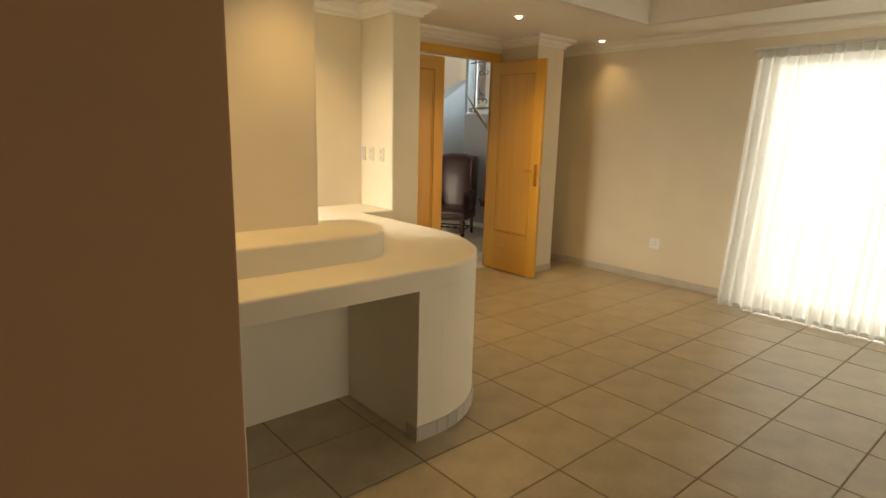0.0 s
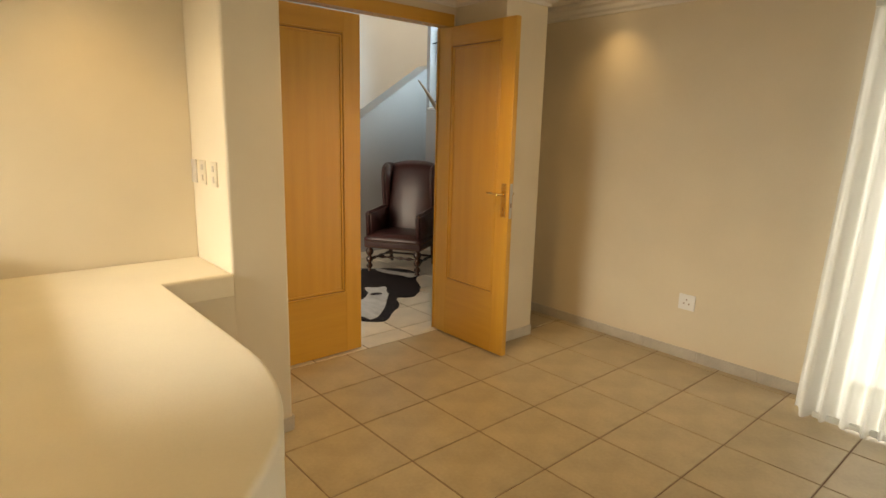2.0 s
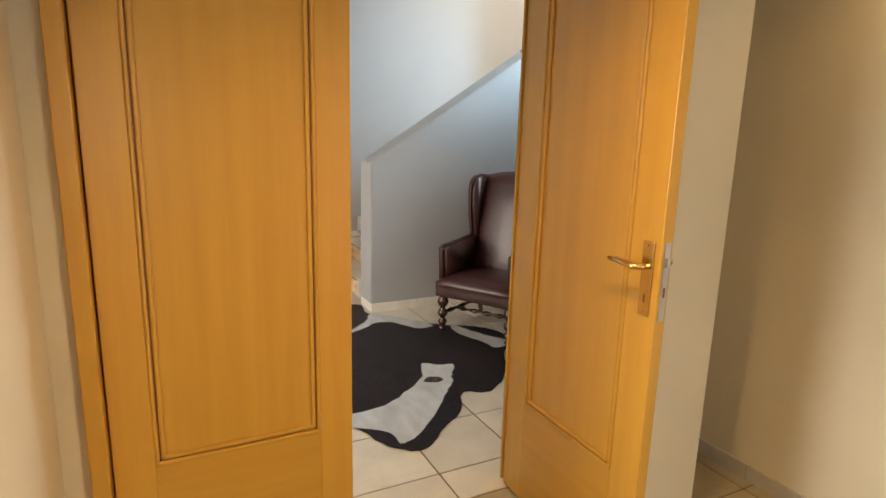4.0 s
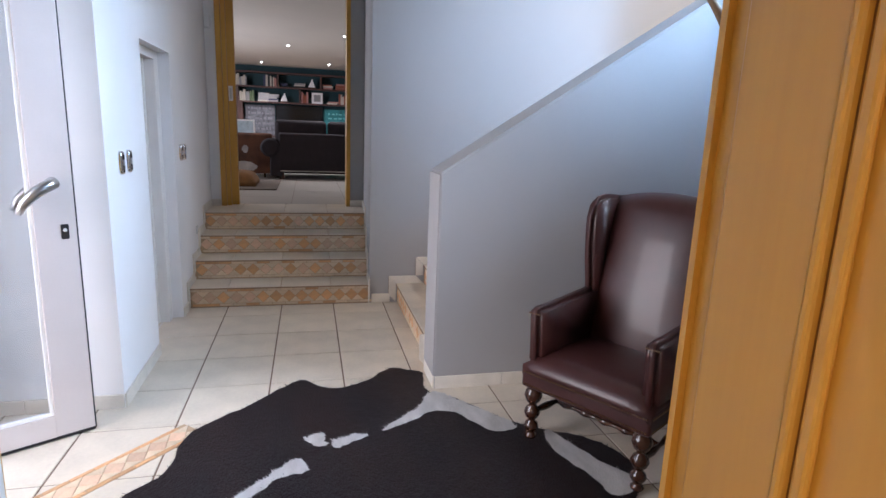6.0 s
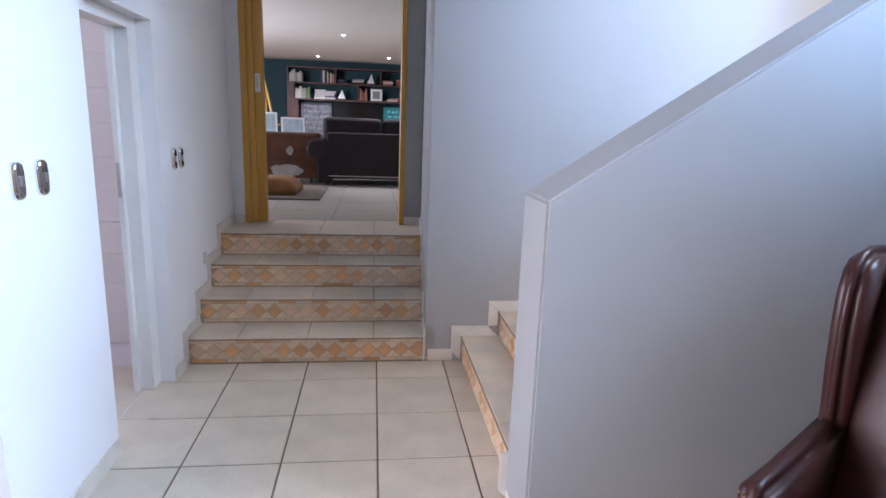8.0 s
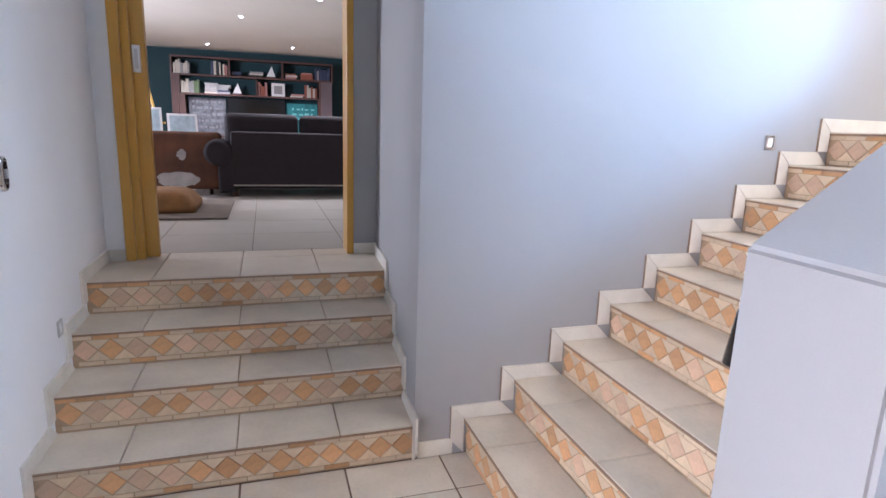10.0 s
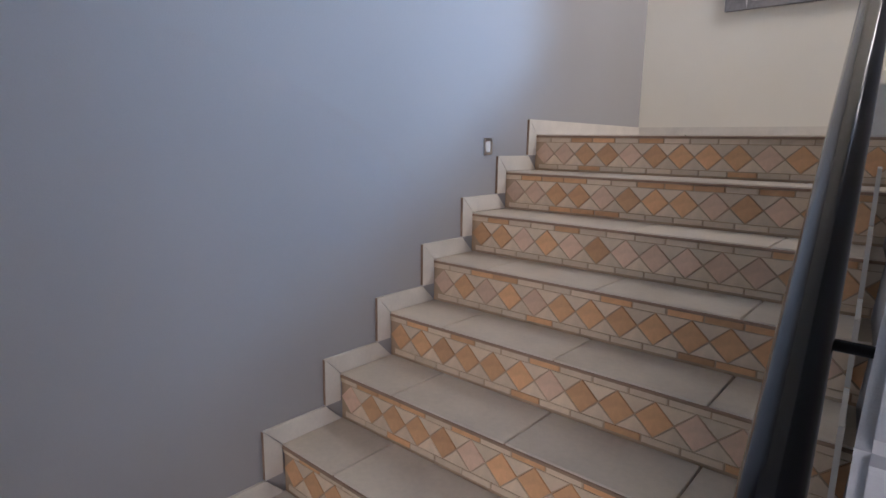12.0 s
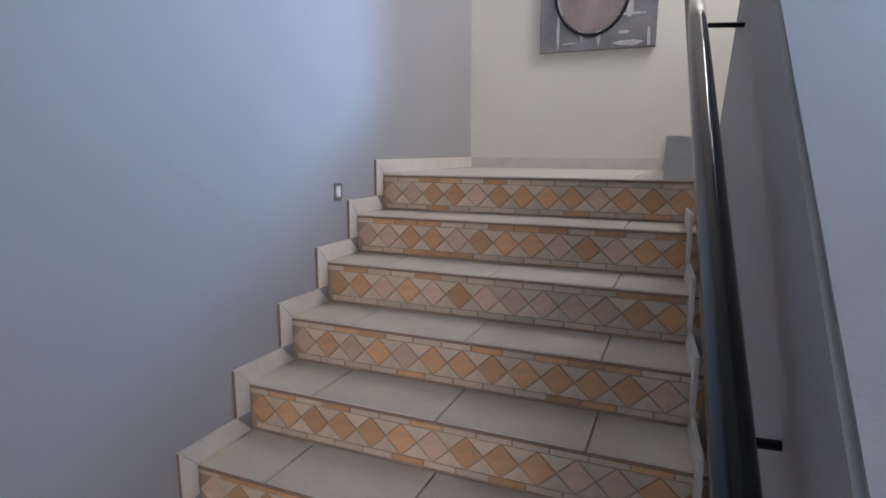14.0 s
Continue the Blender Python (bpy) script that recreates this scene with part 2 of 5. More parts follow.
def sheer():
    m = bpy.data.materials.new("sheer_white_fabric")
    m.use_nodes = True
    nt = m.node_tree
    nt.nodes.clear()
    out = nt.nodes.new("ShaderNodeOutputMaterial")
    d = nt.nodes.new("ShaderNodeBsdfDiffuse")
    tl = nt.nodes.new("ShaderNodeBsdfTranslucent")
    tp = nt.nodes.new("ShaderNodeBsdfTransparent")
    d.inputs[0].default_value, tl.inputs[0].default_value = (0.84, 0.84, 0.82, 1), (0.70, 0.71, 0.69, 1)
    a, b = nt.nodes.new("ShaderNodeMixShader"), nt.nodes.new("ShaderNodeMixShader")
    wv = nt.nodes.new("ShaderNodeTexNoise")
    wv.inputs["Scale"].default_value = 300
    mr = nt.nodes.new("ShaderNodeMapRange")
    mr.inputs["To Min"].default_value, mr.inputs["To Max"].default_value = 0.04, 0.11
    nt.links.new(wv.outputs[0], mr.inputs[0])
    a.inputs[0].default_value = 0.42
    nt.links.new(d.outputs[0], a.inputs[1])
    nt.links.new(tl.outputs[0], a.inputs[2])
    nt.links.new(mr.outputs[0], b.inputs[0])
    nt.links.new(a.outputs[0], b.inputs[1])
    nt.links.new(tp.outputs[0], b.inputs[2])
    nt.links.new(b.outputs[0], out.inputs[0])
    return m


def glass_material():
    m = bpy.data.materials.new("clear_glass")
    m.use_nodes = True
    b = m.node_tree.nodes["Principled BSDF"]
    b.inputs["Transmission Weight"].default_value = 1.0
    b.inputs["Roughness"].default_value = 0.0
    b.inputs["IOR"].default_value = 1.45
    return m


M_SHEER = sheer()
M_GLASS = glass_material()
M_LAMP = glow("lamp_bulb", (1.0, 0.80, 0.50), 14.0)
M_LAMPW = glow("lamp_bulb_white", (1.0, 0.96, 0.9), 9.0)

# ---- large structure: study ----
CZ = 2.50      # lower ceiling of the study
HZ = 4.40      # ceiling of the hall
R, T, X1 = 0.1624, 0.232, 1.852   # riser, tread and first nosing of the flight
PY0, PY1 = 2.50, 2.765             # parapet beside the flight
SW = 4.195                        # face of the stair wall


def floor_bed(name, x0, x1, y0, y1, z, label):
    return structure(name, bx(x0, x1, y0, y1, z - 0.12, z - 0.004), M_GROUT, label, "floor")


ground = structure("ground", bx(-400, 400, -400, 400, -0.35, -0.16), M_GRASS, "green lawn stretching around the house", "ground")
floor_study = floor_bed("floor_study", -6.0, 2.72, -8.2, 0.15, 0, "beige ceramic floor tiles with brown joints")
floor_hall = floor_bed("floor_hall", -1.2, 3.6, 0.15, 4.33, 0, "pale ceramic floor tiles with brown joints")

# east wall of the study with the patio opening
WY0, WY1 = -5.2, -2.40
wall = bmesh.new()
box(wall, 2.566, 2.72, WY1, 0.15, 0, 2.9)
box(wall, 2.566, 2.72, -8.2, WY0, 0, 2.9)
box(wall, 2.566, 2.72, WY0, WY1, 2.22, 2.9)
structure("wall_study_east", wall, M_CREAM, "beige painted wall with a patio opening", "wall")
# opening in this unseen wall is added for the study's extra lamp
wall = bmesh.new()
box(wall, -6.0, -2.8, -8.35, -8.2, 0, 2.9)
box(wall, -0.2, 2.72, -8.35, -8.2, 0, 2.9)
box(wall, -2.8, -0.2, -8.35, -8.2, 0, 0.7)
box(wall, -2.8, -0.2, -8.35, -8.2, 2.3, 2.9)
structure("wall_study_south", wall, M_CREAM, "beige painted wall", "wall")
structure("wall_study_west", bx(-6.15, -6.0, -8.35, 0.15, 0, 2.9), M_CREAM, "beige painted wall", "wall")
# door wall with the double-door opening
wall = bmesh.new()
box(wall, -0.30, 0.045, 0, 0.06, 0, HZ)
box(wall, 1.625, 3.60, 0, 0.06, 0, 3.05)
# gap above 3.05 m is an added opening for the stair wall lamp
box(wall, 1.625, 2.40, 0, 0.06, 3.05, HZ)
box(wall, 3.50, 3.60, 0, 0.06, 3.05, HZ)
box(wall, 2.40, 3.50, 0, 0.06, 4.10, HZ)
box(wall, 0.045, 1.625, 0, 0.06, 2.35, HZ)
structure("wall_study_north", wall, M_CREAM, "cream painted wall with a double doorway", "wall")
# the hall's side of the same wall
wall = bmesh.new()
box(wall, -0.85, 0.045, 0.062, 0.075, 0, HZ)
box(wall, 1.625, 3.44, 0.062, 0.075, 0, 3.05)
# same added opening on the hall side
box(wall, 1.625, 2.40, 0.062, 0.075, 3.05, HZ)
box(wall, 2.40, 3.44, 0.062, 0.075, 4.10, HZ)
box(wall, 0.045, 1.625, 0.062, 0.075, 2.35, HZ)
structure("wall_hall_south", wall, M_GREY, "grey painted wall round a double doorway", "wall")
structure("pillar_left", bx(-0.30, -0.024, -0.70, 0.0, 0, CZ, bevel=0.012), M_CREAM, "cream plaster pillar beside the double doors", "pillar")
structure("pillar_right", bx(1.66, 2.078, -0.503, 0.0, 0, CZ, bevel=0.006), M_CREAM, "cream plaster pillar beside the double doors", "pillar")
structure("niche_base", bx(-3.2, -0.302, -0.715, -0.25, 0, 0.776), M_CREAM, "cream plaster base of the niche", "wall")
structure("niche_back", bx(-3.35, -0.302, -0.25, -0.10, 0, CZ), M_CREAM, "cream plaster back of the niche", "wall")
wall = bmesh.new()
box(wall, -3.35, -3.2, -1.66, -0.25, 0, 1.10)
box(wall, -3.35, -3.2, -1.66, -0.25, 2.20, CZ)
box(wall, -3.35, -3.2, -1.66, -1.50, 1.10, 2.20)
box(wall, -3.35, -3.2, -0.45, -0.25, 1.10, 2.20)
structure("niche_west", wall, M_CREAM, "cream plaster end of the niche round a window", "wall")
structure("wall_desk", bx(-6.0, -1.56, -1.80, -1.66, 0, CZ, bevel=0.015), M_CREAM, "tall cream plaster wall behind the desk", "wall")
# same beige wall as the room; its shade is painted in
structure("wall_near", bx(-6.0, -2.475, -3.04, -2.90, 0, 2.9, bevel=0.008), M_NEARSHADE, "beige partition end with its shade painted in as brown", "wall")

# ceiling of the study: lower border round a raised tray
c = bmesh.new()
box(c, -6.0, 2.566, -1.58, 0.0, CZ, CZ + 0.06)
box(c, 1.87, 2.566, -8.2, -1.58, CZ, CZ + 0.06)
box(c, -6.0, -1.3, -8.2, -1.58, CZ, CZ + 0.06)
box(c, -1.3, 1.87, -8.2, -6.6, CZ, CZ + 0.06)
box(c, -1.3, 1.87, -1.60, -1.56, CZ, 2.83)
box(c, 1.85, 1.89, -6.6, -1.56, CZ, 2.83)
box(c, -1.34, -1.3, -6.6, -1.56, CZ, 2.83)
box(c, -1.3, 1.87, -6.64, -6.6, CZ, 2.83)
box(c, -1.4, 1.95, -6.7, -1.5, 2.83, 2.88)
structure("ceiling_study", c, M_CEIL, "white ceiling with a raised rectangular tray", "ceiling")

PROF = [(0.0, 0.0), (0.012, 0.0), (0.018, 0.018), (0.04, 0.03), (0.055, 0.055), (0.085, 0.068), (0.09, 0.095), (0.0, 0.095)]


def cornice(bm, a, b, n, ztop, ext0=0.0, ext1=0.0):
    """A moulded strip from a to b below ztop, standing out along n."""
    a, b, n = Vector((*a, 0)), Vector((*b, 0)), Vector((*n, 0))
    d = (b - a).normalized()
    rings = []
    for p, s, e in ((a, -1, ext0), (b, 1, ext1)):
        rings.append([bm.verts.new(p + n * o + d * s * e * o / 0.09 + Vector((0, 0, ztop - 0.095 + h))) for o, h in PROF])
    k = len(PROF)
    for i in range(k):
        bm.faces.new((rings[0][i], rings[0][(i + 1) % k], rings[1][(i + 1) % k], rings[1][i]))
    bm.faces.new(rings[0])
    bm.faces.new(rings[1][::-1])


c = bmesh.new()
E9 = 0.09
cornice(c, (2.566, 0.0), (2.566, -8.2), (-1, 0), CZ)
cornice(c, (2.078, -0.503), (2.078, 0.0), (1, 0), CZ, E9, 0)
cornice(c, (1.66, -0.503), (2.078, -0.503), (0, -1), CZ, E9, E9)
cornice(c, (1.66, 0.0), (1.66, -0.503), (-1, 0), CZ, -E9, E9)
cornice(c, (-0.024, 0.0), (1.66, 0.0), (0, -1), CZ, -E9, -E9)
cornice(c, (-0.024, -0.70), (-0.024, 0.0), (1, 0), CZ, E9, -E9)
cornice(c, (-0.30, -0.70), (-0.024, -0.70), (0, -1), CZ, E9, E9)
cornice(c, (-0.30, -0.25), (-0.30, -0.70), (-1, 0), CZ, -E9, E9)
cornice(c, (-3.2, -0.25), (-0.30, -0.25), (0, -1), CZ, -E9, -E9)
cornice(c, (-1.56, -1.80), (-1.56, -1.66), (1, 0), CZ, E9, E9)
cornice(c, (-6.0, -1.80), (-1.56, -1.80), (0, -1), CZ, 0, E9)
cornice(c, (-1.3, -1.60), (1.85, -1.60), (0, -1), 2.83, -E9, -E9)
cornice(c, (1.85, -1.60), (1.85, -6.6), (-1, 0), 2.83, -E9, -E9)
bmesh.ops.recalc_face_normals(c, faces=c.faces)
structure("trim_cornice", c, M_CEIL, "white moulded plaster cornice", "cornice")

# ---- large structure: hall ----
structure("wall_hall_stair", bx(1.625, 5.05, SW, SW + 0.15, -0.1, HZ), M_GREY, "tall grey painted wall beside the stairs", "wall")
structure("wall_corridor_east", prism(bmesh.new(), [(1.632, SW + 0.15), (1.78, SW + 0.15), (1.78, 5.62), (1.690, 5.62)], 0, HZ), M_GREY, "grey painted wall of the short stair passage", "wall")
w = bmesh.new()
box(w, 0.05, 0.20, 2.52, 3.24, 0, HZ)
box(w, 0.05, 0.20, 3.24, 3.96, 1.912, HZ)
box(w, 0.05, 0.20, 3.96, 5.62, 0, HZ)
structure("wall_hall_west", w, M_WHITE, "white painted wall with a doorway", "wall")
structure("wall_porch", bx(-0.85, 0.05, 2.52, 2.66, 0, HZ), M_WHITE, "white painted wall catching daylight", "wall")
w = bmesh.new()
box(w, -0.85, -0.70, 0.09, 0.72, 0, HZ)
box(w, -0.85, -0.70, 1.86, 2.52, 0, HZ)
box(w, -0.85, -0.70, 0.72, 1.86, 2.15, HZ)
structure("wall_front", w, M_WHITE, "white painted wall round the front door", "wall")
# lounge wall with its opening
w = bmesh.new()
structure("wall_lounge_opening_left", bx(0.20, 0.32, 5.45, 5.62, 0.60, HZ), M_WHITE, "white painted wall beside the lounge doorway", "wall")
box(w, 1.535, 1.70, 5.45, 5.62, 0.60, HZ)
box(w, 0.32, 1.535, 5.45, 5.62, 2.80, HZ)
structure("wall_lounge_opening", w, M_GREY, "grey painted wall round the lounge doorway", "wall")
# window wall of the hall
w = bmesh.new()
box(w, 3.44, 3.60, 0.09, 2.50, 0, 1.80)
box(w, 3.44, 3.60, 0.09, 0.60, 1.80, HZ)
box(w, 3.44, 3.60, 2.44, 2.50, 1.80, HZ)
box(w, 3.44, 3.60, 0.60, 2.44, 3.60, HZ)
structure("wall_hall_east", w, M_GREY, "grey painted wall below the stair window", "wall")
structure("wall_landing", bx(4.884, 5.05, 2.2, SW, 0, HZ), M_OFFWH, "off-white painted wall of the stair landing", "wall")
# unseen slab, added only to block the sun from the high opening
structure("eaves", bx(1.9, 4.0, -1.8, 0.0, 4.2, 4.3), M_WHITE, "unseen white slab added to keep the sun out of the high opening", "eaves")
# high gap in this wall is added to let the landing lamp through
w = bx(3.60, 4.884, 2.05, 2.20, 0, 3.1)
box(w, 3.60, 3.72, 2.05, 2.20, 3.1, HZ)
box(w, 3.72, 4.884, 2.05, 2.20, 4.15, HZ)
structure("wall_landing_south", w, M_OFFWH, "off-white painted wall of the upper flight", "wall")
structure("ceiling_hall", bx(-0.85, 5.05, 0.0, 5.62, HZ, HZ + 0.1), M_CEIL, "white painted ceiling over the stairwell", "ceiling")

# parapet with a sloping top
SL = 0.655
px0, pz0, px1 = 1.818, 1.238, 3.52
q = prism(bmesh.new(), [(px0, 0), (px1, 0), (px1, pz0 + SL * (px1 - px0)), (px0, pz0)], PY0, PY1, "y")
bmesh.ops.bevel(q, geom=[e for e in q.edges if e.calc_length() > 0.15 and max(v.co.z for v in e.verts) > 0.1], offset=0.009, segments=2, affect='EDGES')
for v in q.verts:
    if v.co.y > 2.6:   # the stair side runs askew and is wider at its foot
        v.co.y += (0.012 + 0.096 * (v.co.x - px0)) if v.co.z < 0.3 else 0.006
structure("wall_stair_parapet", q, M_GREY, "grey painted sloping parapet beside the stairs", "wall")

# lounge shell
LZ, LY = 0.65, 15.5
floor_lounge = structure("floor_lounge", bx(-4.0, 5.5, 5.62, LY, LZ - 0.12, LZ - 0.003), M_GROUT, "greige floor tiles of the lounge", "floor")
structure("wall_lounge_back", bx(-4.0, 5.5, LY, LY + 0.15, LZ, 3.4), M_TEAL, "dark teal painted wall", "wall")
w = bmesh.new()
box(w, -4.15, -4.0, 5.62, LY, LZ, 3.4)
structure("wall_lounge_west", w, M_WHITE, "white painted wall", "wall")
structure("wall_lounge_east", bx(5.5, 5.65, 5.62, LY, LZ, 3.4), M_WHITE, "white painted wall", "wall")
w = bmesh.new()
box(w, -4.0, 0.05, 5.47, 5.62, LZ, 3.4)
box(w, 1.78, 5.5, 5.47, 5.62, LZ, 3.4)
structure("wall_lounge_south", w, M_WHITE, "white painted wall", "wall")
structure("ceiling_lounge", bx(-4.0, 5.5, 5.62, LY, 2.90, 3.0), M_CEIL, "white painted lounge ceiling", "ceiling")
# washroom shell
structure("floor_washroom", bx(-1.6, 0.20, 2.66, 4.7, -0.1, -0.002), M_BATH, "pale tiled washroom floor", "floor")
wall_wash = structure("wall_washroom", bx(-1.6, 0.05, 4.55, 4.70, 0, 2.6), M_BATH, "white tiled washroom wall", "wall")
structure("wall_washroom_west", bx(-1.75, -1.6, 2.66, 4.7, 0, 2.6), M_BATH, "white tiled washroom wall", "wall")
structure("ceiling_washroom", bx(-1.75, 0.05, 2.66, 4.7, 2.45, 2.6), M_CEIL, "white washroom ceiling", "ceiling")

# ---- stairs ----
D = 0.1007   # diamond pitch


def tile_mesh(name, pts, depth, material):
    """A thin tile in the x-z plane, standing out along -y, with slightly narrowed face."""
    bm = bmesh.new()
    cx, cz = sum(p[0] for p in pts) / len(pts), sum(p[1] for p in pts) / len(pts)
    a = [bm.verts.new((x, 0.0, z)) for x, z in pts]
    b = [bm.verts.new((x + (cx - x) * 0.03, -depth, z + (cz - z) * 0.03)) for x, z in pts]
    n = len(pts)
    for i in range(n):
        bm.faces.new((a[i], a[(i + 1) % n], b[(i + 1) % n], b[i]))
    bm.faces.new(b)
    bmesh.ops.recalc_face_normals(bm, faces=bm.faces)
    return mesh(name, bm, material)


h = D / 2 - 0.0018
ME_DIA = tile_mesh("diamond_tile", [(-h, 0), (0, -h), (h, 0), (0, h)], 0.004, M_PEACH)
ME_DIAP = tile_mesh("pale_diamond_tile", [(-h, 0), (0, -h), (h, 0), (0, h)], 0.004, M_PINKST)
h2 = D / 2 - 0.0035
ME_UP = tile_mesh("upper_triangle_tile", [(-h2, D / 2 - 0.002), (0, 0.0035), (h2, D / 2 - 0.002)], 0.004, M_CREAMST)
ME_DN = tile_mesh("lower_triangle_tile", [(-h2, -D / 2 + 0.002), (h2, -D / 2 + 0.002), (0, -0.0035)], 0.004, M_CREAMST)
ME_ST = tile_mesh("border_tile", [(-D / 2 + 0.002, -0.009), (D / 2 - 0.002, -0.009), (D / 2 - 0.002, 0.009), (-D / 2 + 0.002, 0.009)], 0.004, M_CREAMST)
ME_STP = tile_mesh("border_tile_peach", [(-D / 2 + 0.002, -0.009), (D / 2 - 0.002, -0.009), (D / 2 - 0.002, 0.009), (-D / 2 + 0.002, 0.009)], 0.004, M_PEACH)


def riser_tiles(parent, width, m, rng):
    """Mosaic of diamonds and triangles on one riser; m: pose with x along the riser and -y out of it, z up from the tread below."""
    n = round(width / D)
    sx = width / (round(width / D) * D)
    zc = 0.078
    m = m @ Matrix.Diagonal((sx, 1, 1, 1))
    for i in range(n):
        x = D * (i + 0.5)
        piece("diamond_tile", ME_DIAP if rng.random() < 0.45 else ME_DIA, parent, m @ pose(x, 0, zc))
        if i < n - 1:
            piece("triangle_tile", ME_UP, parent, m @ pose(x + D / 2, 0, zc))
            piece("triangle_tile", ME_DN, parent, m @ pose(x + D / 2, 0, zc))
        piece("border_tile", ME_STP if rng.random() < 0.15 else ME_ST, parent, m @ pose(x + 0.02, 0, 0.0175))
        piece("border_tile", ME_STP if rng.random() < 0.3 else ME_ST, parent, m @ pose(x - 0.02, 0, 0.138))


def flight(name, count, base_width, tread, m, label, top_len, joints, grow=0.0):
    """A straight flight: local x runs across, local y runs up the flight; nosing of step k at y = (k - 1) * tread."""
    st = thing(name, m, label, "stairs", kind="structure")
    rng = random.Random(count)
    for k in range(1, count + 1):
        y = (k - 1) * tread
        z = k * R
        width = base_width + grow * (k - 1)
        y1 = y + tread + 0.02 if k < count else y + top_len
        body = part("step", bx(0, width, y + 0.012, y1, z - R - (0 if k == 1 else 0.02), z - 0.012), M_MORTAR, st, "mortar bed of a step")
        riser_tiles(st, width, pose(0, y + 0.012, z - R), rng)
        part("nosing", bx(0, width, y - 0.003, y + 0.012, z - 0.013, z - 0.005, bevel=0.002), M_NOSE, st, "brown tile edge")
        xs = [0.0] + [j for j in joints if 0.03 < j < width - 0.03] + [width]
        ys = [y] + ([y + tread] if k < count else [y + 0.42 * i for i in range(1, int(top_len / 0.42) + 1)] + [y1])
        for a, b in zip(xs, xs[1:]):
            for c0, c1 in zip(ys, ys[1:]):
                if c1 - c0 < 0.03:
                    continue
                part("tread_tile", bx(a + 0.0025, b - 0.0025, c0 + (0.004 if c0 == y else 0.0025), c1 - 0.0025 + (0.012 if k < count else 0), z - 0.012, z, bevel=0.002, seg=1), M_TILE_H, st)
    return st


def stepped_skirt(name, count, tread, m, top_len, up=0.066, edge=True):
    """Skirting tiles that climb with a flight, one vertical and one lying piece a step."""
    sk = thing(name, m, "pale ceramic skirting tiles stepping up with the stairs", "skirting", kind="structure")
    for k in range(1, count + 1):
        y, z = (k - 1) * tread, k * R
        b = up * 0.97
        part("skirting_tile", prism(bmesh.new(), [(y - b, z - R + up + 0.002), (y - 0.002, z - R + (up if k > 1 else 0) + 0.002), (y - 0.002, z + 0.001), (y - b, z + up)], 0, 0.011, "x"), M_SKIRTL, sk)
        if edge:
            part("tile_edge", bx(0, 0.0095, y - b - 0.0015, y - b, z - R + (up if k > 1 else 0) + 0.004, z + up - 0.002), M_NOSE, sk)
        y1 = y + tread - b if k < count else y + top_len
        part("skirting_tile", prism(bmesh.new(), [(y + 0.001, z + 0.002), (y1 + (b if k < count else 0), z + 0.002), (y1, z + up), (y - b + 0.002, z + up)], 0, 0.011, "x"), M_SKIRTL, sk)
    return sk


# main flight climbs to the east between the wall and the parapet
flight("stair_main", 9, SW - PY1, T, pose(X1, SW, 0, 0, 0, -90), "tiled stairs with diamond mosaic risers", 4.884 - X1 - 8 * T, [0.255, 0.675, 1.095])
stepped_skirt("skirting_main", 9, T, pose(X1, SW, 0, 0, 0, -90), 4.884 - X1 - 8 * T - 0.012)
stepped_skirt("skirting_parapet", 8, T, pose(X1, PY1 + 0.016, 0, 0, 0, -86.0), 0.16, edge=False)
# four steps to the lounge
flight("stair_lounge", 4, 1.627 - 0.20, 0.277, pose(0.20, 4.18, 0), "four tiled steps with diamond mosaic risers", 5.62 - 4.18 - 3 * 0.277, [0.29, 0.70, 1.105], 0.015)
stepped_skirt("skirting_lounge_right", 4, 0.277, pose(1.612, 4.18, 0, 0, 0, -2.6), 0.43, edge=False)
stepped_skirt("skirting_lounge_left", 4, 0.277, pose(0.20, 4.18, 0), 0.43, edge=False)
# start of the upper flight on the landing
up = thing("stair_upper", pose(0, 0, 0), "first steps of the upper tiled flight", "stairs", kind="structure")
for k in range(1, 4):
    part("step", bx(3.75, 4.872, 2.2, 2.99 - 0.25 * (k - 1), 9 * R + (k - 1) * R, 9 * R + k * R), M_TILE_H, up)
part("skirting_tile", bx(3.74, 3.75, 2.2, 2.99, 9 * R, 9 * R + 0.16), M_SKIRTL, up)
part("skirting_tile", bx(4.872, 4.884, 2.2, 3.05, 9 * R, 9 * R + 0.15), M_SKIRTL, up)
structure("baseboard_landing", bx(4.872, 4.884, 3.052, SW - 0.012, 9 * R, 9 * R + 0.066), M_SKIRTL, "pale skirting tiles on the landing", "skirting")


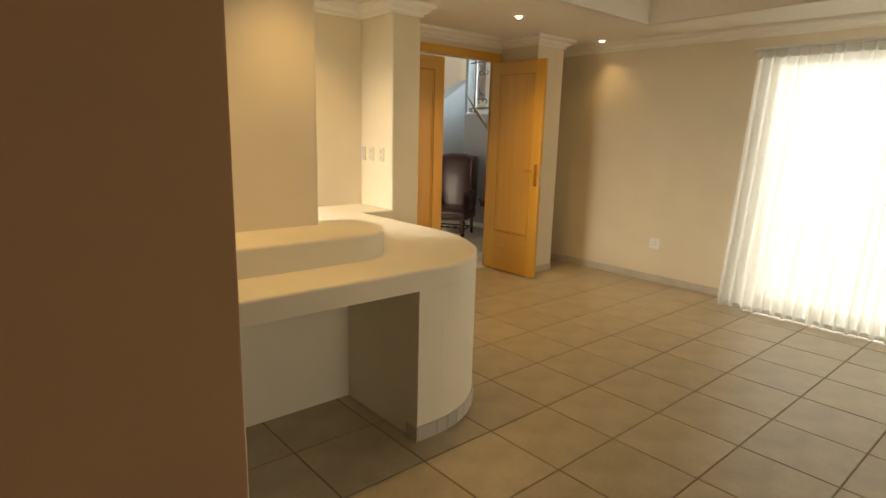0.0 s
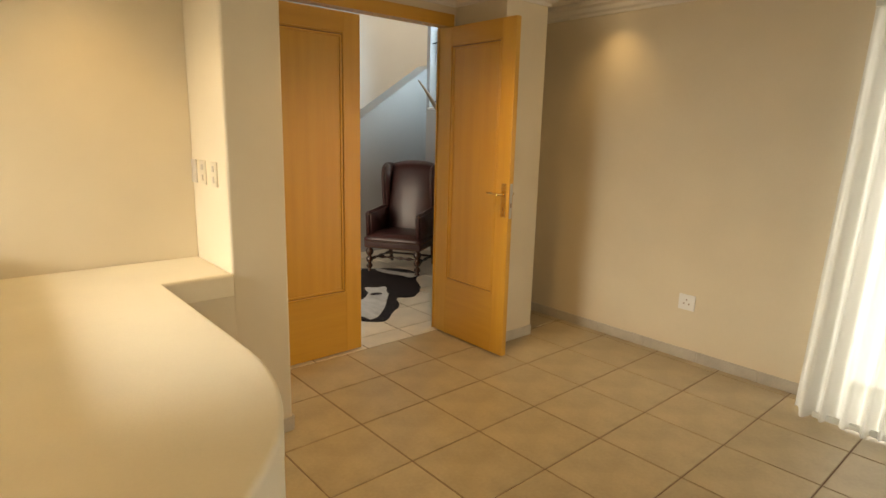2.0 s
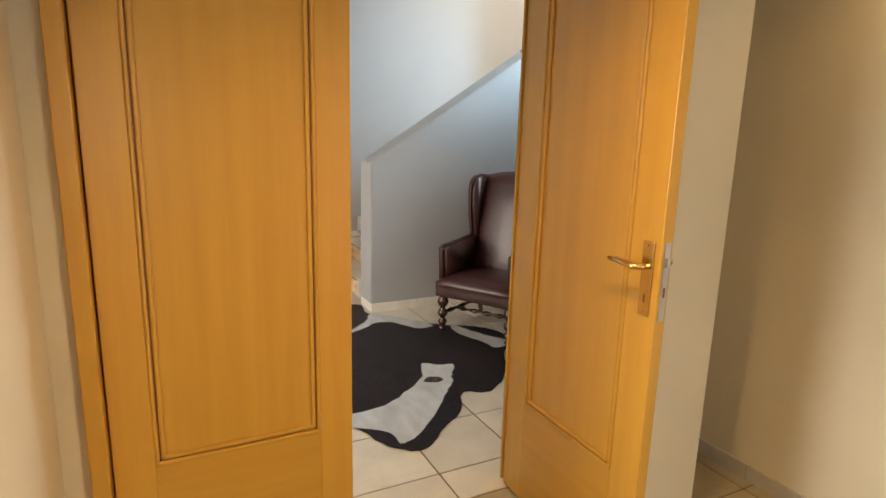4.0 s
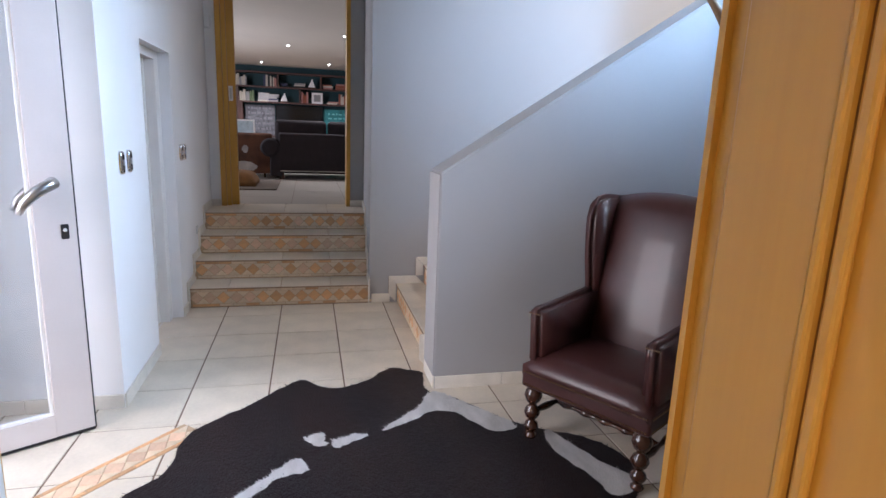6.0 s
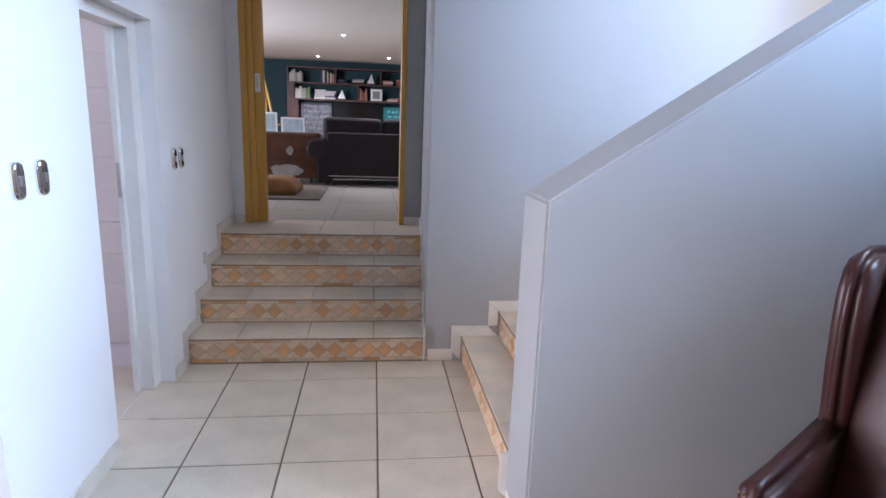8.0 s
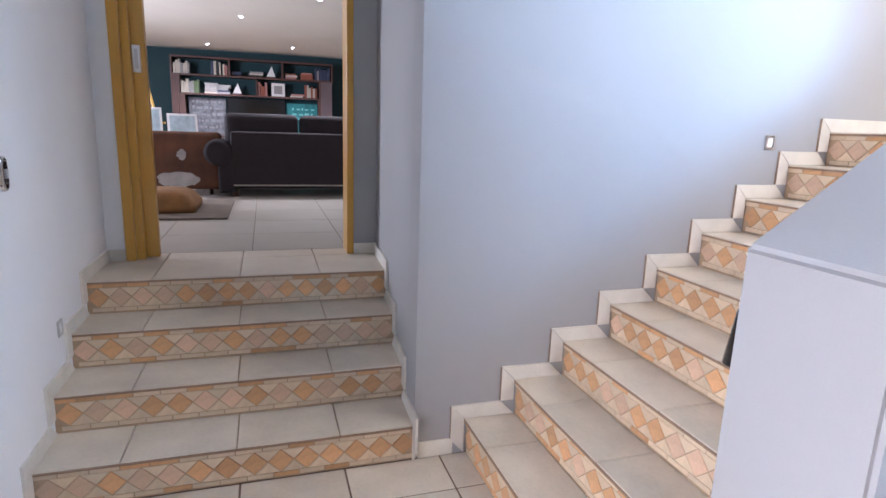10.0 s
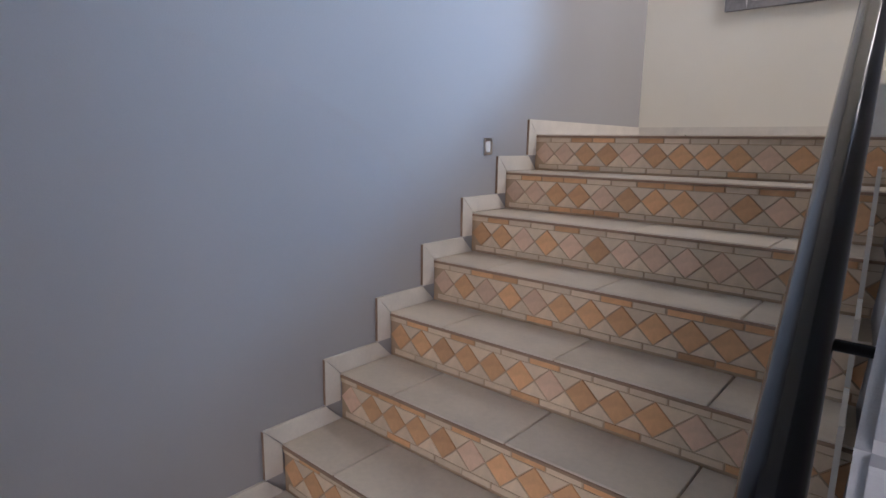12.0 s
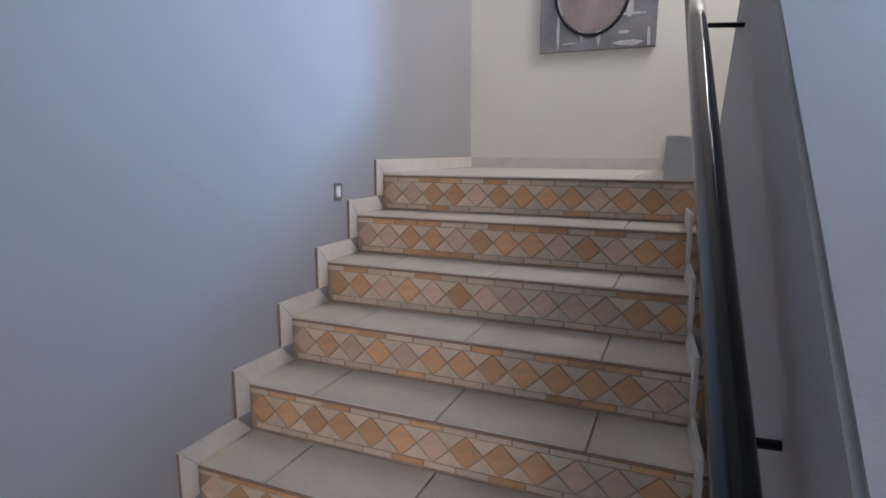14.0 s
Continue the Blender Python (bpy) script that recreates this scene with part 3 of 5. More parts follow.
# ---- double doors ----


def door_leaf(name, m, label, sign=1, W=0.73):
    """A door leaf; hinge at local x = 0, local -y face to the study; sign mirrors it."""
    H, th, z0 = 2.25, 0.042, 0.012
    d = thing(name, m, label, "door")
    s = sign

    def b(x0, x1, *r, **k):
        return bx(min(s * x0, s * x1), max(s * x0, s * x1), *r, **k)
    st, bot, top = 0.118, 0.435, 0.12
    part("stile", b(0.002, st, -th / 2, th / 2, z0, H, bevel=0.003), M_DOOR, d)
    part("stile", b(W - st, W, -th / 2, th / 2, z0, H, bevel=0.003), M_DOOR, d)
    part("rail", b(st, W - st, -th / 2 + 0.0005, th / 2 - 0.0005, z0, bot), M_DOORX, d)
    part("rail", b(st, W - st, -th / 2 + 0.0005, th / 2 - 0.0005, H - top, H), M_DOORX, d)
    part("panel", b(st - 0.005, W - st + 0.005, -0.012, 0.012, bot - 0.005, H - top + 0.005), M_DOOR, d, "veneered door panel")
    for f in (-1, 1):
        o0, o1 = sorted((f * 0.0125, f * 0.026))
        for a0, a1, c0, c1 in ((st, st + 0.012, bot, H - top), (W - st - 0.012, W - st, bot, H - top), (st, W - st, bot, bot + 0.012), (st, W - st, H - top - 0.012, H - top)):
            part("moulding", b(a0, a1, o0, o1, c0, c1, bevel=0.004), M_DOOR, d)
        # groove floors, their shade put into a darker brown
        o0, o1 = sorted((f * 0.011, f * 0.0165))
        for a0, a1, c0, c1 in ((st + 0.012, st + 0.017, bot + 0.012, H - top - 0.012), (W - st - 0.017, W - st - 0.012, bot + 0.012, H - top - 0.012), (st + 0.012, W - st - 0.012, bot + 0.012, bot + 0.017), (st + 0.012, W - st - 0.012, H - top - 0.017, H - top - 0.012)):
            part("groove", b(a0, a1, o0, o1, c0, c1), M_RECESS_SHADE, d)
        o0, o1 = sorted((f * 0.0125, f * 0.022))
        for a0, a1, c0, c1 in ((st + 0.017, st + 0.032, bot + 0.017, H - top - 0.017), (W - st - 0.032, W - st - 0.017, bot + 0.017, H - top - 0.017), (st + 0.017, W - st - 0.017, bot + 0.017, bot + 0.032), (st + 0.017, W - st - 0.017, H - top - 0.032, H - top - 0.017)):
            part("bead", b(a0, a1, o0, o1, c0, c1, bevel=0.004), M_DOOR, d)
    return d


def lever_handle(d, s, face, W=0.73):
    """Brass plate, lever and keyhole on one face of a leaf."""
    th = 0.042
    f = face
    px = s * (W - 0.042)
    o0, o1 = sorted((f * th / 2, f * (th / 2 + 0.007)))
    pl = part("handle_plate", bx(px - 0.022, px + 0.022, o0, o1, 0.985, 1.210, bevel=0.003), M_BRASS, d, "polished brass handle plate")
    y = f * (th / 2 + 0.05)
    zz = 1.137
    part("lever", tube(bmesh.new(), [(px, f * th / 2, zz), (px, f * (th / 2 + 0.035), zz), (px - s * 0.006, f * (th / 2 + 0.048), zz), (px - s * 0.03, y, zz + 0.001), (px - s * 0.075, y + f * 0.004, zz + 0.006), (px - s * 0.118, y - f * 0.006, zz + 0.002)], [0.011, 0.010, 0.010, 0.010, 0.009, 0.006], 12), M_BRASS, pl, "brass lever")
    part("collar", lathe(bmesh.new(), [(0.017, 0), (0.017, 0.006), (0.012, 0.010)], 16, pose(px, f * (th / 2 + 0.006), zz, 90 * f, 0, 0)), M_BRASS, pl)
    part("keyhole", lathe(bmesh.new(), [(0.009, 0), (0.009, 0.004)], 14, pose(px, f * (th / 2 + 0.005), 1.057, 90 * f, 0, 0)), M_STEEL, pl, "steel lock cylinder")
    part("keyhole_slot", bx(px - 0.003, px + 0.003, *sorted((f * (th / 2 + 0.0072), f * (th / 2 + 0.0085))), 1.027, 1.052), M_RECESS_SHADE, pl)
    for z in (1.000, 1.196):
        part("screw", lathe(bmesh.new(), [(0.004, 0), (0.003, 0.0015)], 8, pose(px, f * (th / 2 + 0.007), z, 90 * f, 0, 0)), M_BRASS, pl)


leaf_l = door_leaf("door_leaf", pose(0.098, 0.045, 0), "closed orange varnished wooden door leaf with one long panel", 1, 0.765)
part("strike_plate", bx(0.7645, 0.7675, -0.012, 0.012, 0.99, 1.20), M_WPLAST, leaf_l, "white metal strike plate")
leaf_r = door_leaf("door_leaf", pose(1.563, 0.02, 0, 0, 0, 89.3), "open orange varnished wooden door leaf with brass lever handle", -1)
lever_handle(leaf_r, -1, 1)
lever_handle(leaf_r, -1, -1)
part("lock_face", bx(-0.7335, -0.7295, -0.011, 0.011, 0.98, 1.21), M_STEEL, leaf_r, "steel lock face plate")
part("latch", bx(-0.741, -0.733, -0.006, 0.006, 1.14, 1.165), M_STEEL, leaf_r)
part("deadbolt_slot", bx(-0.7345, -0.733, -0.004, 0.004, 1.05, 1.08), M_RECESS_SHADE, leaf_r)
for z in (0.3, 1.2, 2.0):
    part("hinge", lathe(bmesh.new(), [(0.007, 0), (0.007, 0.09)], 10, pose(0.006, -0.024, z)), M_BRASS, leaf_r)
fr = thing("door_frame", pose(0, 0, 0), "orange varnished wooden double-door frame", "door frame", kind="structure")
part("jamb", bx(0.045, 0.094, -0.03, 0.078, 0, 2.265, bevel=0.004), M_DOOR, fr)
part("jamb", bx(1.567, 1.625, -0.03, 0.078, 0, 2.265, bevel=0.004), M_DOOR, fr)
part("lintel", bx(0.045, 1.625, -0.03, 0.078, 2.265, 2.35, bevel=0.004), M_DOORX, fr)
part("stop", bx(0.094, 0.104, 0.067, 0.077, 0, 2.265), M_DOOR, fr)
part("stop", bx(1.558, 1.567, 0.067, 0.077, 0, 2.265), M_DOOR, fr)

# ---- built-in desk of the study ----
DT = 0.878


def arc(cx, cy, rx, ry, a0, a1, n):
    return [(cx + rx * math.cos(radians(a0 + (a1 - a0) * i / n)), cy + ry * math.sin(radians(a0 + (a1 - a0) * i / n))) for i in range(n + 1)]


def rounded_prism(pts, z0, z1, r, seg=4):
    """A prism whose upper edge is rounded off; points run anticlockwise."""
    n = len(pts)
    nor = []
    for i in range(n):
        a, b, c_ = Vector(pts[i - 1]), Vector(pts[i]), Vector(pts[(i + 1) % n])
        d0, d1 = (b - a).normalized(), (c_ - b).normalized()
        m_ = Vector((d0.y + d1.y, -d0.x - d1.x))
        nor.append(m_ / max(0.4, m_.length_squared / 2))
    bm = bmesh.new()
    rings = [[bm.verts.new((p[0], p[1], z_)) for p in pts] for z_ in (z0, z0 + 0.002, z1 - r - 0.004)]
    for k in range(seg + 1):
        a = math.pi / 2 * k / seg
        o, h_ = r * (1 - math.cos(a)), r * math.sin(a)
        rings.append([bm.verts.new((p[0] - v.x * o, p[1] - v.y * o, z1 - r + h_)) for p, v in zip(pts, nor)])
    for a, b in zip(rings, rings[1:]):
        for i in range(n):
            bm.faces.new((a[i], a[(i + 1) % n], b[(i + 1) % n], b[i])).smooth = True
    bm.faces.new(rings[0][::-1])
    bm.faces.new(rings[-1])
    bmesh.ops.recalc_face_normals(bm, faces=bm.faces)
    return bm


desk = thing("built_in_desk", pose(0, 0, 0), "built-in cream plaster desk with a rounded end", "desk")
outline = [(-3.2, -2.48), (-1.45, -2.48)] + arc(-1.29, -1.62, 0.69, 0.86, -90, 0, 28) + [(-0.60, -0.722), (-0.302, -0.722), (-0.302, -0.252), (-3.198, -0.252)]
part("desktop", rounded_prism(outline, 0.775, DT, 0.014), M_DESK, desk)
base = [(-1.41, -2.4785), (-1.40, -2.4785)] + arc(-1.29, -1.62, 0.6885, 0.8585, -90, 0, 28) + [(-0.6015, -0.722), (-1.41, -0.722)]
part("rounded_base", prism(bmesh.new(), base, 0, 0.776), M_DESK, desk)
part("left_base", bx(-3.2, -2.264, -2.4785, -1.66, 0, 0.776), M_DESK, desk)
part("back_panel", bx(-2.264, -1.41, -1.835, -1.66, 0, 0.776), M_DESK, desk)
tier = [(-3.198, -2.18), (-1.60, -2.18)] + arc(-1.55, -1.91, 0.27, 0.27, -90, 0, 14) + [(-1.20, -0.30), (-1.197, -0.253), (-3.198, -0.253)]
part("raised_shelf", rounded_prism(tier, DT + 0.001, 1.012, 0.012), M_DESK, desk)
# curved tile skirting round the base
pts = [(-1.41, -2.4785)] + arc(-1.29, -1.62, 0.6885, 0.8585, -90, 0, 14) + [(-0.6015, -0.73)]
for a, b in zip(pts, pts[1:]):
    d = Vector((b[0] - a[0], b[1] - a[1]))
    n = Vector((d.y, -d.x)).normalized() * 0.011
    e = d.normalized() * 0.002
    part("skirting_tile", prism(bmesh.new(), [(a[0] + e.x, a[1] + e.y), (b[0] - e.x, b[1] - e.y), (b[0] - e.x + n.x, b[1] - e.y + n.y), (a[0] + e.x + n.x, a[1] + e.y + n.y)], 0, 0.075), M_SKIRT, desk)
part("skirting_tile", bx(-1.421, -1.41, -2.489, -2.40, 0, 0.075), M_SKIRT, desk)


# ---- skirting of study and hall ----


def skirting(name, runs, height, material, label):
    sk = thing(name, pose(0, 0, 0), label, "skirting", kind="structure")
    for (ax, ay), (bx_, by), (nx, ny) in runs:
        L = math.hypot(bx_ - ax, by - ay)
        n = max(1, round(L / 0.41))
        for i in range(n):
            x0, y0 = ax + (bx_ - ax) * i / n, ay + (by - ay) * i / n
            x1, y1 = ax + (bx_ - ax) * (i + 1) / n, ay + (by - ay) * (i + 1) / n
            ex, ey = (bx_ - ax) / L * 0.0015, (by - ay) / L * 0.0015
            a, b = (x0 + ex, y0 + ey), (x1 - ex, y1 - ey)
            xs, ys = [a[0], b[0], a[0] + nx * 0.011, b[0] + nx * 0.011], [a[1], b[1], a[1] + ny * 0.011, b[1] + ny * 0.011]
            part("skirting_tile", bx(min(xs), max(xs), min(ys), max(ys), 0.0, height, bevel=0.002, seg=1), material, sk)
    return sk


skirting("baseboard_study", [((2.566, 0.0), (2.566, WY1), (-1, 0)), ((1.66, -0.503), (2.078, -0.503), (0, -1)), ((2.078, -0.503), (2.078, 0), (1, 0)), ((1.66, -0.503), (1.66, 0), (-1, 0)), ((-0.30, -0.70), (-0.024, -0.70), (0, -1)), ((-0.024, -0.70), (-0.024, 0), (1, 0))], 0.075, M_SKIRT, "greyish beige skirting tiles")
skirting("baseboard_hall", [((PX, PY0), (3.44, PY0), (0, -1)) for PX in (1.828,)] + [((1.828, PY0), (1.828, PY1), (-1, 0)), ((1.640, SW), (1.80, SW), (0, -1)), ((0.20, 2.52), (0.20, 3.24), (1, 0)), ((0.20, 3.96), (0.20, 4.12), (1, 0)), ((-0.70, 2.52), (0.20, 2.52), (0, -1)), ((3.44, 0.09), (3.44, 2.5), (-1, 0))], 0.075, M_SKIRTL, "pale beige skirting tiles")

# ---- floor tiles ----


def tile_floor(parent, name, xs, ys, z, material, inside=None, gap=0.008):
    cache = {}
    for a, b in zip(xs, xs[1:]):
        for c0, c1 in zip(ys, ys[1:]):
            if inside and not inside((a + b) / 2, (c0 + c1) / 2):
                continue
            key = (round(b - a, 3), round(c1 - c0, 3))
            if key not in cache:
                w_, d_ = key[0] - gap, key[1] - gap
                cache[key] = mesh(name, bx(-w_ / 2, w_ / 2, -d_ / 2, d_ / 2, -0.012, 0, bevel=0.002, seg=1), material)
            piece(name, cache[key], parent, pose((a + b) / 2, (c0 + c1) / 2, z + rt.uniform(-0.0004, 0.0004)))


rt = random.Random(5)


def lines(start, step, lo, hi):
    v = [lo] + [start + step * i for i in range(-40, 60) if lo + 0.02 < start + step * i < hi - 0.02] + [hi]
    return v


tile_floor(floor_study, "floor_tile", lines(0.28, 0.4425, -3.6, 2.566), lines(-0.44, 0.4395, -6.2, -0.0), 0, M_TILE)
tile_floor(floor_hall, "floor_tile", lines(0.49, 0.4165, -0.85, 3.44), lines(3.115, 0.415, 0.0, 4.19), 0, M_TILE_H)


# ---- study: curtain, window, lamps, switches ----
def curtain(name, x, y0, y1, z0, z1, folds, label):
    """A gathered sheer curtain hanging in a plane of constant x, with fine folds."""
    bm = bmesh.new()
    rng = random.Random(3)
    n, k = folds * 10, 14
    ph = [rng.uniform(0, 6.28) for _ in range(6)]
    grid = []
    for j in range(k + 1):
        f = j / k
        row = []
        for i in range(n + 1):
            s = i / n
            w1 = math.sin(2 * math.pi * folds * s + 0.9 * math.sin(5 * s * 6.28 + ph[0]) + 0.25 * math.sin(3 * f + ph[1]))
            w2 = math.sin(2 * math.pi * folds * 0.37 * s + ph[2] + 0.6 * f)
            amp = 0.026 + 0.026 * (1 - f)
            flare = 0.05 * (1 - f) * math.cos(math.pi * s)
            row.append(bm.verts.new((x - 0.12 * (1 - f) ** 1.5 + amp * w1 + 0.02 * w2 * (1 - f), y1 + (y0 - y1) * s + flare + 0.008 * w2, z0 + (z1 - z0) * f + 0.004 * w1 * (1 - f))))
        grid.append(row)
    for a, b in zip(grid, grid[1:]):
        for i in range(n):
            bm.faces.new((a[i], a[i + 1], b[i + 1], b[i])).smooth = True
    c = thing(name, pose(0, 0, 0), label, "curtain")
    part("fabric", bm, M_SHEER, c)
    part("heading_tape", bx(x - 0.02, x + 0.02, y0, y1, z1 - 0.07, z1 - 0.005, bevel=0.006), M_SHEER, c, "white gathered heading tape")
    part("hem", bx(x - 0.132, x - 0.108, y0 + 0.05, y1 - 0.05, z0 - 0.004, z0 + 0.03, bevel=0.006), M_SHEER, c, "white weighted hem")
    return c


curtain("curtain", 2.42, -5.3, -2.34, 0.015, 2.275, 34, "long white sheer curtain gathered over the patio window")
rail = thing("curtain_rail", pose(0, 0, 0), "slim white curtain track on the wall", "curtain rail")
part("track", bx(2.405, 2.435, -5.35, -2.31, 2.275, 2.30, bevel=0.004), M_TRIM, rail)
for y in (-5.0, -4.0, -3.0, -2.4):
    part("bracket", bx(2.435, 2.566, y - 0.012, y + 0.012, 2.28, 2.302), M_TRIM, rail)
win = thing("window_niche", pose(0, 0, 0), "small aluminium window at the end of the niche", "window", kind="structure")
for y in (-1.475, -0.975, -0.475):
    part("frame_post", bx(-3.30, -3.25, y - 0.025, y + 0.025, 1.10, 2.20), M_ALU, win)
for z in (1.125, 2.175):
    part("frame_rail", bx(-3.299, -3.251, -1.45, -0.50, z - 0.025, z + 0.025), M_ALU, win)
win = thing("window_patio", pose(0, 0, 0), "aluminium patio sliding window behind the curtain", "window", kind="structure")
for y in (WY0 + 0.03, (WY0 + WY1) / 2, WY1 - 0.03):
    part("frame_post", bx(2.61, 2.67, y - 0.03, y + 0.03, 0.0, 2.22), M_ALU, win)
part("frame_rail", bx(2.609, 2.671, WY0 + 0.06, WY1 - 0.06, 2.16, 2.22), M_ALU, win)
part("frame_sill", bx(2.61, 2.67, WY0, WY1, 0.0, 0.04), M_ALU, win)
for a, b in ((WY0 + 0.06, (WY0 + WY1) / 2 - 0.03), ((WY0 + WY1) / 2 + 0.03, WY1 - 0.06)):
    g = part("pane", bx(2.637, 2.643, a, b, 0.04, 2.16), M_GLASS, win, "clear glass pane")
    g.visible_shadow = False


def downlight(x, y, z, bulb, label, group):
    d = thing("downlight", pose(x, y, z), label, "downlight", group)
    part("ring", lathe(bmesh.new(), [(0.030, 0.004), (0.036, -0.010), (0.050, -0.008), (0.052, 0.0), (0.045, 0.003)], 24), M_TRIM, d, "white metal ring")
    part("bulb", lathe(bmesh.new(), [(0.029, 0.002), (0.027, -0.012), (0.016, -0.022), (0.004, -0.025)], 18), bulb, d, "glowing halogen bulb")
    return d


# the last fixture, before the double doors, is an added one
for x, y in ((2.32, -0.80), (-0.75, -0.62), (-1.75, -2.15), (-2.65, -2.15), (0.8, -1.0)):
    downlight(x, y, CZ, M_LAMP, "white recessed ceiling downlight, switched on", "downlights of the study")
spot("lamp_study_corner", 2.36, -0.80, CZ - 0.03, 9, WARM, 100, 1.0)
spot("lamp_niche", -0.75, -0.62, CZ - 0.03, 24, WARM, 90, 1.0)
spot("lamp_desk", -1.75, -2.15, CZ - 0.03, 32, WARM, 100, 1.0)
spot("lamp_desk_west", -2.65, -2.15, CZ - 0.03, 26, WARM, 100, 1.0)
# lamp added to brighten the double doors
spot("door_fill", 0.8, -1.0, CZ - 0.03, 74, WARM, 130, 1.0)

for i, (y0, y1) in enumerate(((-0.315, -0.222), (-0.445, -0.365), (-0.592, -0.514))):
    sw = thing("wall_switch", pose(-0.30, (y0 + y1) / 2, 1.315), "small ivory wall switch plate on the pillar" if i else "grey blank wall plate on the pillar", "switch", "switches of the study")
    hw = (y1 - y0) / 2
    part("plate", bx(-0.008, 0, -hw, hw, -0.057, 0.057, bevel=0.003), M_PLASTIC if i else M_SKIRT, sw)
    if i:
        for z in (-0.025, 0.025):
            part("rocker", bx(-0.012, -0.007, -0.010, 0.010, z - 0.014, z + 0.014, bevel=0.002), M_SKIRT, sw)
so = thing("wall_socket", pose(2.566, -1.488, 0.41), "square white plastic wall socket", "socket")
part("plate", bx(-0.009, 0, -0.058, 0.058, -0.055, 0.055, bevel=0.003), M_WPLAST, so)
# thin dark discs paint the shade inside the pin holes
for y, z in ((0.0, 0.018), (-0.018, -0.010), (0.018, -0.010)):
    part("pin_hole", lathe(bmesh.new(), [(0.005, 0), (0.005, 0.0012)], 10, pose(-0.0088, y, z, 0, -90, 0)), M_RECESS_SHADE, so)


# ---- hall: cowhide rug ----
def smooth_loop(pts, n=6, rag=0.006, seed=1):
    """A closed smooth outline through points, with a ragged edge."""
    rng = random.Random(seed)
    out = []
    k = len(pts)
    for i in range(k):
        p0, p1, p2, p3 = (Vector(pts[(i + o) % k]) for o in (-1, 0, 1, 2))
        for j in range(n):
            t = j / n
            v = 0.5 * ((2 * p1) + (p2 - p0) * t + (2 * p0 - 5 * p1 + 4 * p2 - p3) * t * t + (3 * p1 - p0 - 3 * p2 + p3) * t ** 3)
            out.append((v.x + rng.uniform(-rag, rag), v.y + rng.uniform(-rag, rag)))
    return out


def flat_patch(pts, z0, z1):
    bm = prism(bmesh.new(), pts, z0, z1)
    bmesh.ops.triangulate(bm, faces=[f for f in bm.faces if len(f.verts) > 4])
    return bm


M_RUGWHT = mat("white_cow_hair", (0.64, 0.62, 0.61), 0.85, var=0.16, scale=5, fine=75, bump=1.0, dist=0.005, stretch=(2.6, 0.9, 1))
M_RUGBRN = mat("black_brown_cow_hair", (0.0045, 0.0045, 0.007), 0.48, var=0.2, scale=1.3, fine=75, bump=1.0, dist=0.012, color2=(0.022, 0.008, 0.006), spec=0.25, stretch=(2.6, 0.9, 1))


def hair_fringe(pts, z, length, seed):
    """Short tapering tufts that stand out of a closed outline."""
    rng = random.Random(seed)
    bm = bmesh.new()
    area_ = sum(p[0] * q_[1] - q_[0] * p[1] for p, q_ in zip(pts, pts[1:] + pts[:1]))
    side = 1 if area_ > 0 else -1
    for p, q_ in zip(pts, pts[1:] + pts[:1]):
        d = Vector((q_[0] - p[0], q_[1] - p[1], 0))
        if d.length < 0.001:
            continue
        nrm = Vector((d.y, -d.x, 0)).normalized() * side
        k = max(1, int(d.length / 0.004))
        for i in range(k):
            o = Vector((p[0], p[1], z)) + d * ((i + rng.random()) / k) - nrm * 0.002
            tip = o + nrm * length * rng.uniform(0.3, 1.0) + d.normalized() * rng.uniform(-0.006, 0.006)
            w_ = d.normalized() * 0.002
            bm.faces.new([bm.verts.new(v) for v in (o - w_, o + w_, tip)])
    return bm


for m_, tint, wt in ((M_RUGBRN, (0.55, 0.62, 1.0, 1), 0.02), (M_RUGWHT, (1, 1, 1, 1), 0.2)):
    m_.node_tree.nodes["Principled BSDF"].inputs["Sheen Weight"].default_value = wt
    m_.node_tree.nodes["Principled BSDF"].inputs["Sheen Tint"].default_value = tint
rug = thing("cowhide_rug", pose(0, 0, 0), "black and white cowhide rug lying on the tiles", "rug")
HIDE = smooth_loop([(0.40, 1.70), (0.53, 1.88), (0.575, 2.19), (0.82, 2.44), (1.06, 2.70), (1.17, 2.62), (1.29, 2.57), (1.45, 2.65), (1.61, 2.80), (1.71, 2.77), (1.80, 2.71), (1.77, 2.55), (1.80, 2.43), (1.90, 2.36), (2.03, 2.20), (2.15, 2.05), (2.30, 1.94), (2.46, 1.84), (2.56, 1.66), (2.52, 1.46), (2.36, 1.30), (2.21, 1.04), (1.97, 0.83), (1.81, 0.88), (1.68, 0.68), (1.50, 0.54), (1.34, 0.41), (1.19, 0.52), (1.12, 0.72), (1.02, 0.80), (0.80, 0.88), (0.55, 1.02), (0.42, 1.32)], 6, 0.006, 2)
part("hide", flat_patch(HIDE, 0.0012, 0.006), M_RUGBRN, rug, "black cow hide")
part("hair_edge", hair_fringe(HIDE, 0.004, 0.014, 3), M_RUGBRN, rug)
